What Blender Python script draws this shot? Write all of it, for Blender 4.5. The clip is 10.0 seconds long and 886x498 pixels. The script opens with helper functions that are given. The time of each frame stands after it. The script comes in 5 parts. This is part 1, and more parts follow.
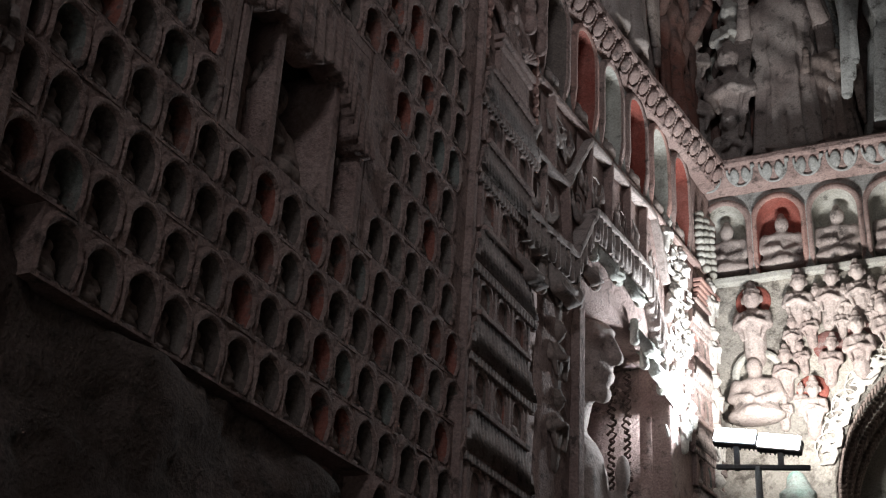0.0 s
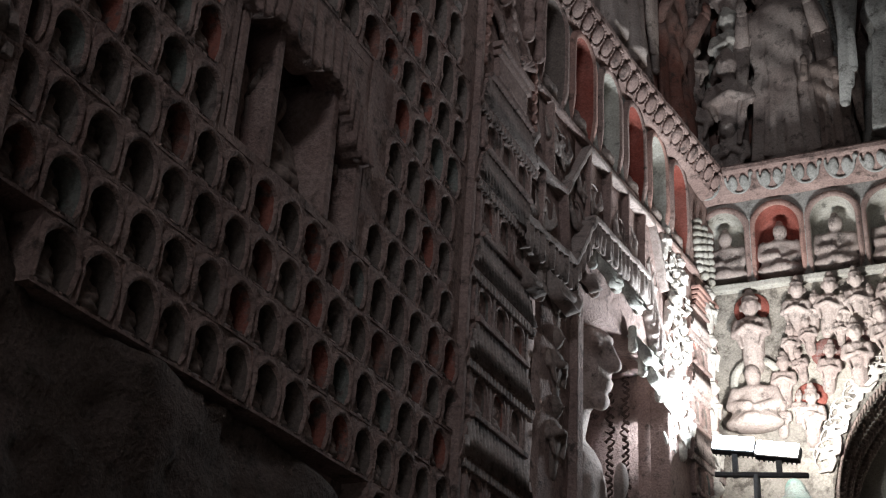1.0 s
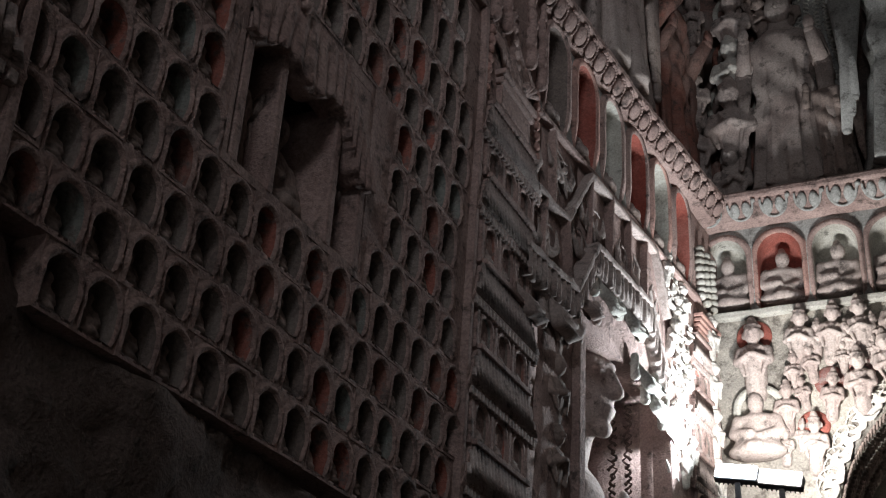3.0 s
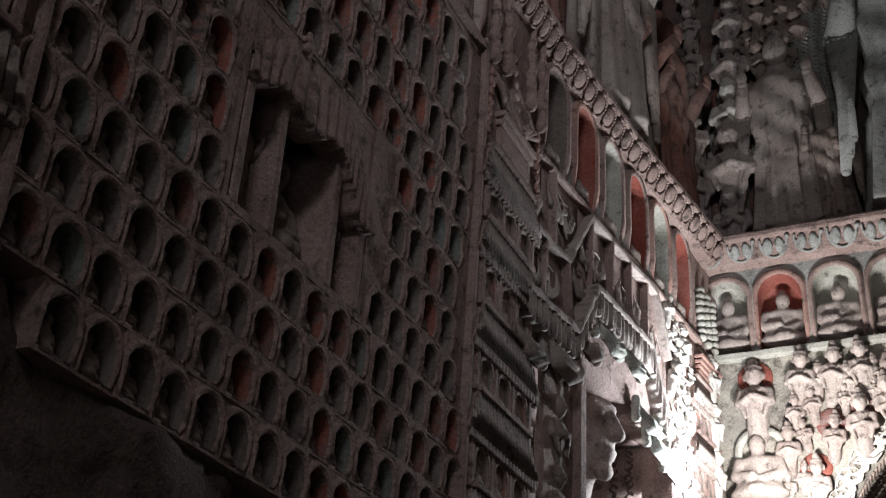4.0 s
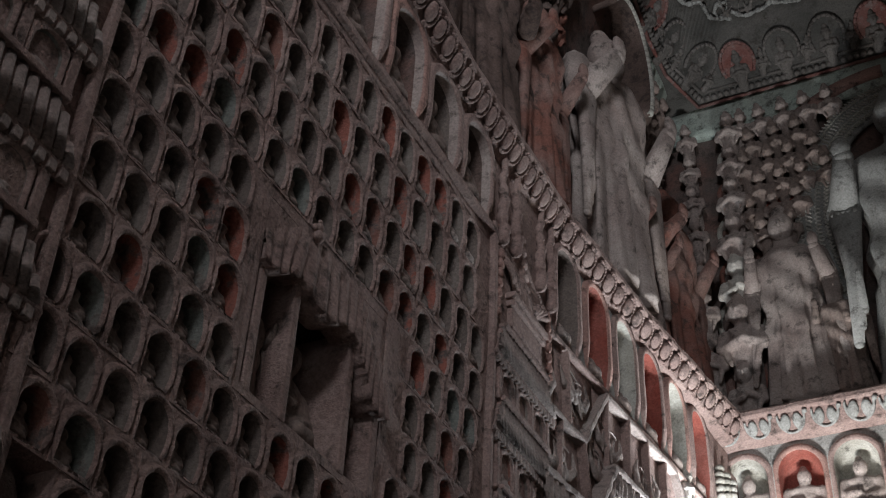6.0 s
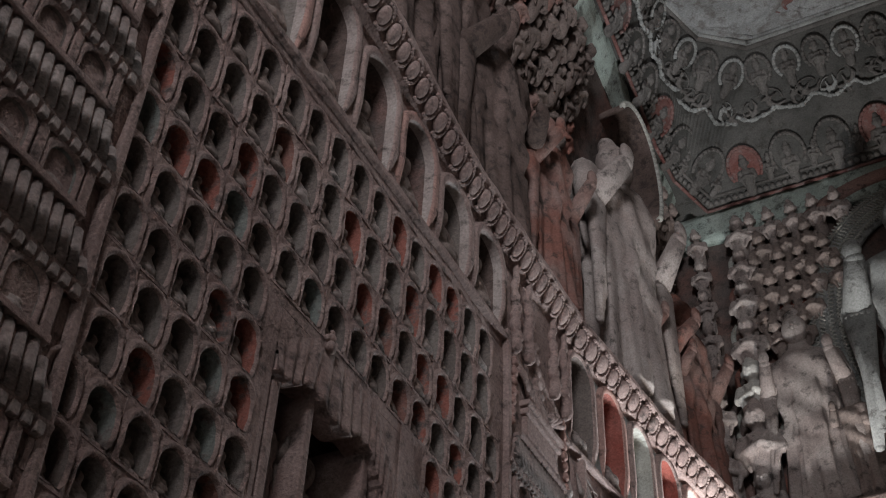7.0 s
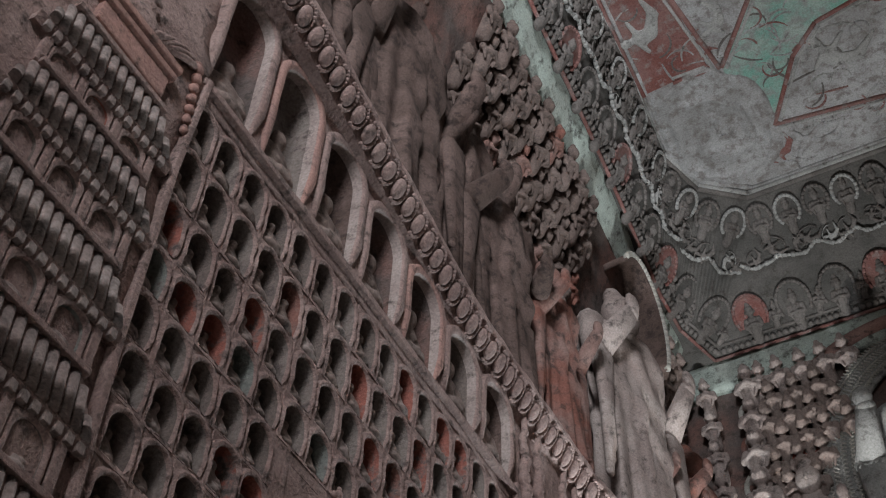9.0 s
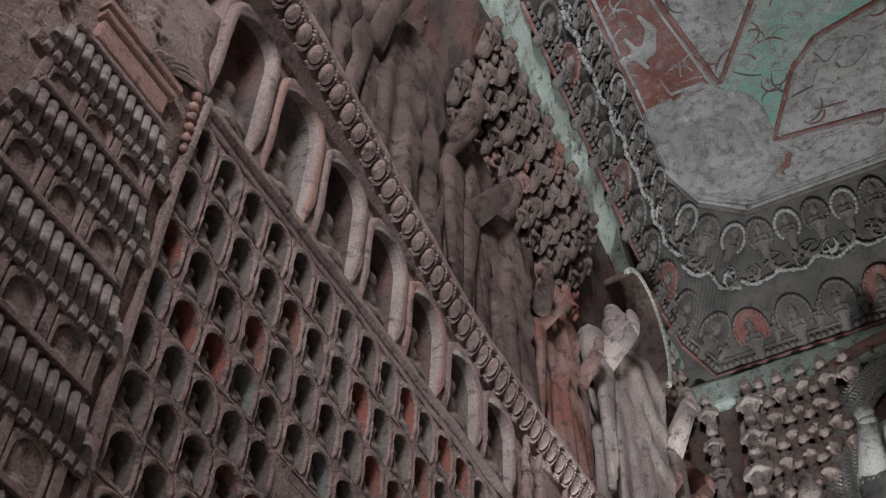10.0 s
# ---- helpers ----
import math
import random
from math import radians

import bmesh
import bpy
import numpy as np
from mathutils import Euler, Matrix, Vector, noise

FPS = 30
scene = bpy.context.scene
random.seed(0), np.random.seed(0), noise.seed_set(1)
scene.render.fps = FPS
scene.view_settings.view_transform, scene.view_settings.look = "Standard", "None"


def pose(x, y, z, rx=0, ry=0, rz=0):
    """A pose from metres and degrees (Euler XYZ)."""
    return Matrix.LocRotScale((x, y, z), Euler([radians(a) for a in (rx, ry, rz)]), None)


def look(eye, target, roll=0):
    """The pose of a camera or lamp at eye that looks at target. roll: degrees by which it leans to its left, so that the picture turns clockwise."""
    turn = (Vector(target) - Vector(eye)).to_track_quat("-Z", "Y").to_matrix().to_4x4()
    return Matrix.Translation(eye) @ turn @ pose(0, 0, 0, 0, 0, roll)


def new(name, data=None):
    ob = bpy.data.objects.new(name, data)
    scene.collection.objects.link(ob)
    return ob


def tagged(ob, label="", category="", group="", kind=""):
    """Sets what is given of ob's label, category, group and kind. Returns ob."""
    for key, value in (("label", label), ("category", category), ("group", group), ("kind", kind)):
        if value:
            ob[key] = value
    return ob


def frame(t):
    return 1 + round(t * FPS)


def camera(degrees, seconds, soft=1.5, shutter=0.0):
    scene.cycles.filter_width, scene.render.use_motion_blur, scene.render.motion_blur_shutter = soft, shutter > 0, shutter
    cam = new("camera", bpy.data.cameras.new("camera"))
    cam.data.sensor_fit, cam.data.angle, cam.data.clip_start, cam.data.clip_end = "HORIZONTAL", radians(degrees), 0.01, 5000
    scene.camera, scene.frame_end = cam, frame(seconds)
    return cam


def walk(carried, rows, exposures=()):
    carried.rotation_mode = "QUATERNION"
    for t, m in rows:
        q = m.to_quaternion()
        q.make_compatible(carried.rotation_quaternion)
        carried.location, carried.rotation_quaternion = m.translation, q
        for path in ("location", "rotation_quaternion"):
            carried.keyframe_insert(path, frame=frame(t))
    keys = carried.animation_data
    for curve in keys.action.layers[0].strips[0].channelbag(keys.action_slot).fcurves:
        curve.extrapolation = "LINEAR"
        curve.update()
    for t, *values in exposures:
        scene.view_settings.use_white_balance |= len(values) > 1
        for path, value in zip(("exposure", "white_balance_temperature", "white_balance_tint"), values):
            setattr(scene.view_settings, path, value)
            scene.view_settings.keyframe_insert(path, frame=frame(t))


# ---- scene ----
# ---- camera ----
cam = camera(39.51, 10.0, soft=1.15)
walk(cam, [
    (0, pose(0, 0, 1.6, 116.628, -3.192, 25.300)),
    (0.5, pose(0, 0, 1.6, 116.775, -3.177, 25.262)),
    (1, pose(0, 0, 1.6, 116.957, -3.219, 25.204)),
    (1.5, pose(0, 0, 1.6, 117.138, -3.220, 25.206)),
    (2, pose(0, 0, 1.6, 117.352, -3.344, 25.181)),
    (2.5, pose(0, 0, 1.6, 117.667, -3.382, 25.206)),
    (4, pose(0, 0, 1.6, 120.124, -3.380, 25.244)),
    (4.5, pose(0, 0, 1.6, 121.618, -3.325, 25.297)),
    (5, pose(0, 0, 1.6, 123.650, -3.081, 25.539)),
    (5.5, pose(0, 0, 1.6, 126.013, -2.755, 25.979)),
    (7, pose(0, 0, 1.6, 133.517, -2.131, 27.541)),
    (7.5, pose(0, 0, 1.6, 135.775, -1.942, 27.981)),
    (8, pose(0, 0, 1.6, 137.722, -1.849, 28.181)),
    (8.5, pose(0, 0, 1.6, 139.300, -1.820, 28.266)),
    (9, pose(0, 0, 1.6, 140.564, -1.774, 28.328)),
    (9.5, pose(0, 0, 1.6, 141.126, -1.674, 28.447)),
    (10, pose(0, 0, 1.6, 141.341, -1.583, 28.581)),
], exposures=[(0.0, -1.25), (4.0, -1.2), (5.5, -0.9), (7.0, -0.35), (8.5, 0.16), (10.0, 0.32)])

# ---- world and light ----
world = bpy.data.worlds.new("sky")
scene.world = world
world.use_nodes = True
sky = world.node_tree.nodes.new("ShaderNodeTexSky")
sky.sky_type, sky.sun_disc = "NISHITA", False
sky.sun_elevation, sky.sun_rotation = radians(40), radians(200)
world.node_tree.links.new(sky.outputs[0], world.node_tree.nodes["Background"].inputs[0])
world.node_tree.nodes["Background"].inputs[1].default_value = 0.1


def area(name, m, w, h, power, colour):
    la = bpy.data.lights.new(name, "AREA")
    la.shape, la.size, la.size_y, la.energy, la.color = "RECTANGLE", w, h, power, colour
    ob = new(name, la)
    ob.matrix_world = m
    return ob


# daylight standing in the opening of the high south window and of the doorway
area("window_daylight", look((2.0, -6.25, 10.5), (0.3, 0.0, 12.4)), 2.8, 2.8, 1400, (0.93, 0.95, 1.0))
# the doorway lamp is aimed at the floor, its bounce serving as added fill
area("door_daylight", look((1.7, -6.25, 2.4), (1.0, -2.2, 0.0)), 2.8, 3.2, 66, (0.95, 0.97, 1.0))
# the two heads of the floodlight in the corner
area("flood_cool", look((-1.91, 8.50, 4.63), (-2.5, 7.85, 5.6)), 0.30, 0.10, 175, (0.84, 0.93, 1.0))
area("flood_warm", look((-1.59, 8.56, 4.58), (-0.9, 9.4, 6.0)), 0.30, 0.10, 185, (1.0, 0.98, 0.95))


# ---- materials ----
def ramp(nt, stops, constant=False):
    r = nt.nodes.new("ShaderNodeValToRGB")
    if constant:
        r.color_ramp.interpolation = "CONSTANT"
    els = r.color_ramp.elements
    while len(els) < len(stops):
        els.new(0.5)
    for e, (p, c) in zip(els, stops):
        e.position, e.color = p, (*c, 1)
    return r


TONE_GAIN = 1.3  # scales the two main colours of every stone material


def stone(name, base, alt, stain=(0.05, 0.042, 0.038), stain_at=0.62, rough=0.9, bump=0.5, scale=1.0, random_tints=None, metal=0.0):
    """Worn sandstone: two colours mixed over about half a metre, dark stains, fine grain and relief."""
    base, alt = (tuple(min(0.62, c * TONE_GAIN) for c in k) for k in (base, alt))
    m = bpy.data.materials.new(name)
    m.use_nodes = True
    nt = m.node_tree
    b = nt.nodes["Principled BSDF"]
    b.inputs["Roughness"].default_value = rough
    b.inputs["Metallic"].default_value = metal
    b.inputs["Specular IOR Level"].default_value = 0.25
    tc = nt.nodes.new("ShaderNodeTexCoord")
    geo = nt.nodes.new("ShaderNodeNewGeometry")

    def tex(s, detail, rgh=0.6):
        n = nt.nodes.new("ShaderNodeTexNoise")
        n.inputs["Scale"].default_value, n.inputs["Detail"].default_value, n.inputs["Roughness"].default_value = s, detail, rgh
        nt.links.new(geo.outputs["Position"], n.inputs["Vector"])
        return n

    def mix(kind, fac, a, c):
        x = nt.nodes.new("ShaderNodeMix")
        x.data_type, x.blend_type = "RGBA", kind
        for sock, v in ((x.inputs["Factor"], fac), (x.inputs["A"], a), (x.inputs["B"], c)):
            if isinstance(v, (int, float)):
                sock.default_value = v
            elif isinstance(v, tuple):
                sock.default_value = (*v, 1)
            else:
                nt.links.new(v, sock)
        return x.outputs["Result"]

    big, mid, fine = tex(2.3 * scale, 4), tex(9 * scale, 5, 0.7), tex(60 * scale, 3)
    rb = ramp(nt, [(0.4, (0, 0, 0)), (0.6, (1, 1, 1))])
    nt.links.new(big.outputs["Fac"], rb.inputs["Fac"])
    if random_tints:
        info = nt.nodes.new("ShaderNodeObjectInfo")
        rt = ramp(nt, random_tints, True)
        nt.links.new(info.outputs["Random"], rt.inputs["Fac"])
        col = mix("MIX", 0.25, rt.outputs[0], alt)
        worn = ramp(nt, [(0.5, (0, 0, 0)), (0.62, (1, 1, 1))])
        nt.links.new(mid.outputs["Fac"], worn.inputs["Fac"])
        col = mix("MIX", worn.outputs[0], col, base)
    else:
        col = mix("MIX", rb.outputs[0], base, alt)
    rs = ramp(nt, [(stain_at - 0.08, (0, 0, 0)), (stain_at + 0.06, (0.8, 0.8, 0.8))])
    nt.links.new(mid.outputs["Fac"], rs.inputs["Fac"])
    col = mix("MIX", rs.outputs[0], col, stain)
    rf = ramp(nt, [(0.3, (0.72, 0.72, 0.72)), (0.7, (1.15, 1.15, 1.15))])
    nt.links.new(fine.outputs["Fac"], rf.inputs["Fac"])
    col = mix("MULTIPLY", 1.0, col, rf.outputs[0])
    nt.links.new(col, b.inputs["Base Color"])
    add = nt.nodes.new("ShaderNodeMath")
    add.operation = "MULTIPLY_ADD"
    nt.links.new(fine.outputs["Fac"], add.inputs[0])
    add.inputs[1].default_value = 0.3
    nt.links.new(mid.outputs["Fac"], add.inputs[2])
    bp = nt.nodes.new("ShaderNodeBump")
    bp.inputs["Strength"].default_value, bp.inputs["Distance"].default_value = bump, 0.03
    nt.links.new(add.outputs[0], bp.inputs["Height"])
    nt.links.new(bp.outputs[0], b.inputs["Normal"])
    return m


STONE = stone("sandstone", (0.222, 0.157, 0.142), (0.29, 0.215, 0.195), bump=0.8)
PALE = stone("limewashed_stone", (0.36, 0.35, 0.32), (0.26, 0.25, 0.22), stain_at=0.66)
GREY = stone("grey_stone", (0.22, 0.22, 0.21), (0.30, 0.30, 0.29))
RED = stone("red_ochre", (0.18, 0.046, 0.034), (0.23, 0.085, 0.068), stain_at=0.66)
PINK = stone("faded_red_stone", (0.26, 0.165, 0.145), (0.33, 0.20, 0.17))
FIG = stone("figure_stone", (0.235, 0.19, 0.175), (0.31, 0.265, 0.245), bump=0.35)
# paler copy of the figure stone, floodlight worked into its colour
FIG_LIT = stone("lit_figure_stone", (0.38, 0.36, 0.33), (0.48, 0.45, 0.42), stain_at=0.68, bump=0.3)
# darker copy of the figure stone for the shade of niches and recesses
FIG_SHADE = stone("shaded_figure_stone", (0.17, 0.135, 0.12), (0.23, 0.18, 0.16), bump=0.35)
GREEN = stone("green_paint", (0.14, 0.27, 0.225), (0.25, 0.30, 0.275), stain=(0.25, 0.25, 0.24), stain_at=0.54)
PLASTER = stone("painted_plaster", (0.21, 0.208, 0.204), (0.30, 0.30, 0.30), stain=(0.17, 0.15, 0.14), stain_at=0.56)
INNER = stone("niche_paint", (0.16, 0.13, 0.12), (0.2, 0.17, 0.15), random_tints=[
    (0.0, (0.12, 0.095, 0.085)), (0.35, (0.19, 0.165, 0.15)), (0.62, (0.30, 0.075, 0.05)), (0.82, (0.17, 0.20, 0.185)), (0.92, (0.22, 0.08, 0.06))])
# sooty dark paint, its colour also giving the west niches their inner shade
DARKW = stone("sooty_paint_and_shade_stone", (0.09, 0.072, 0.066), (0.14, 0.08, 0.068), stain_at=0.6, bump=0.7)
FRIEZE = stone("sooty_frieze_stone", (0.062, 0.06, 0.056), (0.095, 0.09, 0.084))
FRIEZE_FIG = stone("sooty_carved_stone", (0.095, 0.086, 0.08), (0.14, 0.128, 0.12), bump=0.35)
PALEGREEN = stone("pale_green_limewash", (0.36, 0.42, 0.38), (0.28, 0.31, 0.28), stain_at=0.6)
ROBE = stone("worn_red_robe", (0.17, 0.075, 0.058), (0.19, 0.125, 0.11), stain_at=0.6, bump=0.35)
LIME = stone("stained_limewash", (0.31, 0.285, 0.25), (0.20, 0.185, 0.165), stain=(0.09, 0.075, 0.065), stain_at=0.58, bump=0.8)
# dark brown paint, with the upper recess's shade put into the colour
PAINT_SHADE = stone("dark_paint_and_shade_brown", (0.072, 0.05, 0.043), (0.12, 0.085, 0.075), stain=(0.03, 0.022, 0.02), stain_at=0.58, bump=0.5)
# crowd stone, its colour taken down for the same shade
CROWD_SHADE = stone("shade_toned_crowd_stone", (0.10, 0.075, 0.066), (0.145, 0.112, 0.10), bump=0.4)
FADED = stone("flaking_red_paint", (0.145, 0.058, 0.05), (0.19, 0.11, 0.10), stain=(0.26, 0.24, 0.23), stain_at=0.6)
ROCK = stone("eroded_rock", (0.085, 0.064, 0.056), (0.13, 0.10, 0.09), bump=1.0)
# floor stone made pale to throw light back up
BOUNCE_PAVING = stone("pale_bounce_paving", (0.30, 0.255, 0.22), (0.36, 0.31, 0.27), bump=0.4)
STEEL = stone("dark_painted_steel", (0.03, 0.032, 0.036), (0.05, 0.05, 0.055), rough=0.45, bump=0.05)


def glow(name, colour, strength):
    m = bpy.data.materials.new(name)
    m.use_nodes = True
    b = m.node_tree.nodes["Principled BSDF"]
    b.inputs["Base Color"].default_value = (0.8, 0.8, 0.8, 1)
    b.inputs["Emission Color"].default_value = (*colour, 1)
    b.inputs["Emission Strength"].default_value = strength
    return m


GLOW_COOL = glow("lit_lamp_glass_cool", (0.80, 0.93, 1.0), 14)
GLOW_WARM = glow("lit_lamp_glass_warm", (1.0, 0.96, 0.90), 14)

# ---- building helpers ----
# a wall's own axes: u along it, v up, w out of it towards the room
TURN = math.atan2(0.28, 3.45)
SU, CU = math.sin(TURN), math.cos(TURN)
WL = Matrix(((0, 0, 1, -2.55), (1, 0, 0, 0), (0, 1, 0, 0), (0, 0, 0, 1)))
WR = Matrix(((SU, 0, CU, -2.55), (CU, 0, -SU, 6.3), (0, 1, 0, 0), (0, 0, 0, 1)))
WE = Matrix(((1, 0, 0, 0), (0, 0, -1, 9.7), (0, 1, 0, 0), (0, 0, 0, 1)))


def T(u, v, w=0.0):
    return Matrix.Translation((u, v, w))


def S(a, b=None, c=None):
    return Matrix.Diagonal((a, a if b is None else b, a if c is None else c, 1))


def RZ(d):
    return Matrix.Rotation(radians(d), 4, "Z")


def RY(d):
    return Matrix.Rotation(radians(d), 4, "Y")


def RX(d):
    return Matrix.Rotation(radians(d), 4, "X")


def mesh_of(bm, name, mats, smooth=True):
    me = bpy.data.meshes.new(name)
    bmesh.ops.recalc_face_normals(bm, faces=bm.faces)
    bm.to_mesh(me)
    bm.free()
    for m in mats:
        me.materials.append(m)
    if smooth:
        flat = any(p.use_smooth for p in me.polygons)
        for p in me.polygons:
            p.use_smooth = p.use_smooth if flat else True
    return me


def part(name, bm, mats, parent, label="", m=None, smooth=True):
    """One mesh object under a thing or a part; bm may be a bmesh or a ready mesh."""
    if not isinstance(mats, (list, tuple)):
        mats = [mats]
    me = mesh_of(bm, name, mats, smooth) if isinstance(bm, bmesh.types.BMesh) else bm
    ob = new(name, me)
    ob.parent = parent
    if m is not None:
        ob.matrix_basis = m
    if label:
        ob["label"] = label
    return ob


def thing(name, m, label, category, group="", kind=""):
    return tagged_at(new(name), m, label, category, group, kind)


def tagged_at(ob, m, label, category, group="", kind=""):
    ob.matrix_world = m
    return tagged(ob, label, category, group, kind)


def jitter(bm, amp, scale=6.0, seed=0.0):
    for v in bm.verts:
        v.co += amp * noise.noise_vector(v.co * scale + Vector((seed, seed * 1.7, 0)))


def block(bm, u0, u1, v0, v1, w0, w1, bevel=0.0):
    r = bmesh.ops.create_cube(bm, size=1.0, matrix=T((u0 + u1) / 2, (v0 + v1) / 2, (w0 + w1) / 2) @ S(u1 - u0, v1 - v0, w1 - w0))
    if bevel:
        es = list({e for v in r["verts"] for e in v.link_edges})
        bmesh.ops.bevel(bm, geom=es, offset=bevel, segments=2, affect="EDGES", profile=0.6)


def beam(bm, p, q, width, w0, w1, bevel=0.01):
    """A bar in the wall's plane from p to q."""
    p, q = Vector(p), Vector(q)
    d = q - p
    r = bmesh.ops.create_cube(bm, size=1.0, matrix=T((p.x + q.x) / 2, (p.y + q.y) / 2, (w0 + w1) / 2) @ Matrix.Rotation(math.atan2(d.y, d.x), 4, "Z") @ S(d.length + width * 0.6, width, w1 - w0))
    if bevel:
        bmesh.ops.bevel(bm, geom=list({e for v in r["verts"] for e in v.link_edges}), offset=bevel, segments=2, affect="EDGES", profile=0.6)


def plate(bm, u0, u1, v0, v1, step=0.12, amp=0.012, w=0.0, seed=0.0, back=0.3):
    """An uneven slab of wall whose face lies at w."""
    nu, nv = max(1, round((u1 - u0) / step)), max(1, round((v1 - v0) / step))
    rows = []
    for j in range(nv + 1):
        row = []
        for i in range(nu + 1):
            u, v = u0 + (u1 - u0) * i / nu, v0 + (v1 - v0) * j / nv
            n = noise.fractal(Vector((u * 1.6, v * 1.6, 3.0)), 1.0, 2.0, 4)
            row.append(bm.verts.new((u, v, w + amp * n)))
        rows.append(row)
    for j in range(nv):
        for i in range(nu):
            bm.faces.new((rows[j][i], rows[j][i + 1], rows[j + 1][i + 1], rows[j + 1][i]))
    b = [bm.verts.new((u, v, w - back)) for u, v in ((u0, v0), (u1, v0), (u1, v1), (u0, v1))]
    bm.faces.new(b[::-1])
    rim = [rows[0], [r[-1] for r in rows], rows[-1][::-1], [r[0] for r in rows][::-1]]
    for k in range(4):
        bm.faces.new([*rim[k][::-1], b[k], b[(k + 1) % 4]])


def arch_radius(th, a, lo, spring, hi):
    """How far an arched outline lies from the middle in the direction th."""
    c, s = math.cos(th), math.sin(th)
    r = 0.0
    lim = 4 * max(a, hi, -lo)
    lo_r, hi_r = 0.0, lim
    for _ in range(26):
        r = (lo_r + hi_r) / 2
        x, y = r * c, r * s
        inside = abs(x) < a and y > lo and (y < spring or (x / a) ** 2 + ((y - spring) / (hi - spring)) ** 2 < 1)
        lo_r, hi_r = (r, hi_r) if inside else (lo_r, r)
    return r


def arch_cell(pw, ph, a, lo, spring, hi, depth, hood=0.0, hood_w=0.0, wob=0.0, seed=0.0, n=26, jamb=1):
    """A block of wall pw x ph with an arched recess in it; slot 0 the face, 1 the recess, 2 the hood, which fades towards the foot."""
    bm = bmesh.new()
    ang = sorted({*(round(2 * math.pi * i / n + 0.01, 4) for i in range(n)), *(math.atan2(y, x) % (2 * math.pi) for x, y in ((-pw / 2, -ph / 2), (pw / 2, -ph / 2), (pw / 2, ph / 2), (-pw / 2, ph / 2), (-a * 0.995, lo * 0.995), (a * 0.995, lo * 0.995)))})

    def rect(th):
        c, s = math.cos(th), math.sin(th)
        return min(pw / 2 / max(abs(c), 1e-9), ph / 2 / max(abs(s), 1e-9))

    def ring(fn, w):
        return [bm.verts.new((fn(t) * math.cos(t), fn(t) * math.sin(t), w(t) if callable(w) else w)) for t in ang]

    def wobble(t):
        return 1 + wob * noise.noise(Vector((math.cos(t) * 1.5, math.sin(t) * 1.5, seed)))

    op = lambda k: (lambda t: arch_radius(t, a * k, lo * k, spring, hi * k if k <= 1 else spring + (hi - spring) * k) * wobble(t))
    thick = depth + 0.03
    rings = [(ring(rect, -thick), 0), (ring(rect, 0.0), 0)]
    top = lambda t: max(0.0, min(1.0, (arch_radius(t, a, lo, spring, hi) * math.sin(t) - lo) / (0.3 * (hi - lo))))
    if hood:
        ho = lambda t: min(rect(t) * 0.985, op(1.0)(t) + 0.014 + (arch_radius(t, a + hood, lo, spring, hi + hood) * wobble(t) - op(1.0)(t)) * top(t))
        rings += [(ring(ho, 0.0), 0), (ring(lambda t: max(ho(t) - 0.012, 0.01), lambda t: hood_w * top(t)), 2), (ring(lambda t: op(1.0)(t) + 0.012, lambda t: hood_w * top(t)), 2)]
    else:
        rings += [(ring(lambda t: min(rect(t) * 0.97, op(1.0)(t) + 0.016), 0.0), 0)]
    rings += [(ring(op(1.0), (lambda t: hood_w * top(t) - 0.012) if hood else -0.012), 0 if not hood else 2), (ring(op(0.97), -depth * (0.45 if jamb == 1 else 0.22)), jamb), (ring(op(0.93), -depth * 0.85), 1), (ring(op(0.8), -depth), 1)]
    k = len(ang)
    for (r0, _), (r1, mi) in zip(rings, rings[1:]):
        for i in range(k):
            f = bm.faces.new((r0[i], r0[(i + 1) % k], r1[(i + 1) % k], r1[i]))
            f.material_index = mi
            f.smooth = r0 is not rings[0][0] and r0 is not rings[1][0]
    f = bm.faces.new(rings[-1][0])
    f.material_index = 1
    f = bm.faces.new(rings[0][0][::-1])
    return bm


def ellipsoid(bm, c, r, m=Matrix.Identity(4), seg=12):
    nv = max(5, seg * 2 // 3)
    at = lambda x, y, z: m @ Vector((c[0] + r[0] * x, c[1] + r[1] * y, c[2] + r[2] * z))
    lo, hi = bm.verts.new(at(0, 0, -1)), bm.verts.new(at(0, 0, 1))
    rings = []
    for k in range(1, nv):
        b = math.pi * k / nv
        rings.append([bm.verts.new(at(math.sin(b) * math.cos(2 * math.pi * i / seg), math.sin(b) * math.sin(2 * math.pi * i / seg), -math.cos(b))) for i in range(seg)])
    out = []
    for i in range(seg):
        j = (i + 1) % seg
        out.append(bm.faces.new((lo, rings[0][j], rings[0][i])))
        out.append(bm.faces.new((hi, rings[-1][i], rings[-1][j])))
        for a, b in zip(rings, rings[1:]):
            out.append(bm.faces.new((a[i], a[j], b[j], b[i])))
    return out


def tube(bm, p, q, r0, r1, seg=8):
    p, q = Vector(p), Vector(q)
    turn = (q - p).to_track_quat("Z", "Y")
    rings = []
    for c, r in ((p, r0), (q, r1)):
        rings.append([bm.verts.new(c + turn @ Vector((r * math.cos(2 * math.pi * i / seg), r * math.sin(2 * math.pi * i / seg), 0))) for i in range(seg)])
    out = [bm.faces.new((rings[0][i], rings[0][(i + 1) % seg], rings[1][(i + 1) % seg], rings[1][i])) for i in range(seg)]
    return out + [bm.faces.new(rings[0][::-1]), bm.faces.new(rings[1])]


def limb(bm, p, q, r0, r1):
    tube(bm, p, q, r0, r1, 10)
    ellipsoid(bm, p, (r0,) * 3, seg=8)
    ellipsoid(bm, q, (r1,) * 3, seg=8)


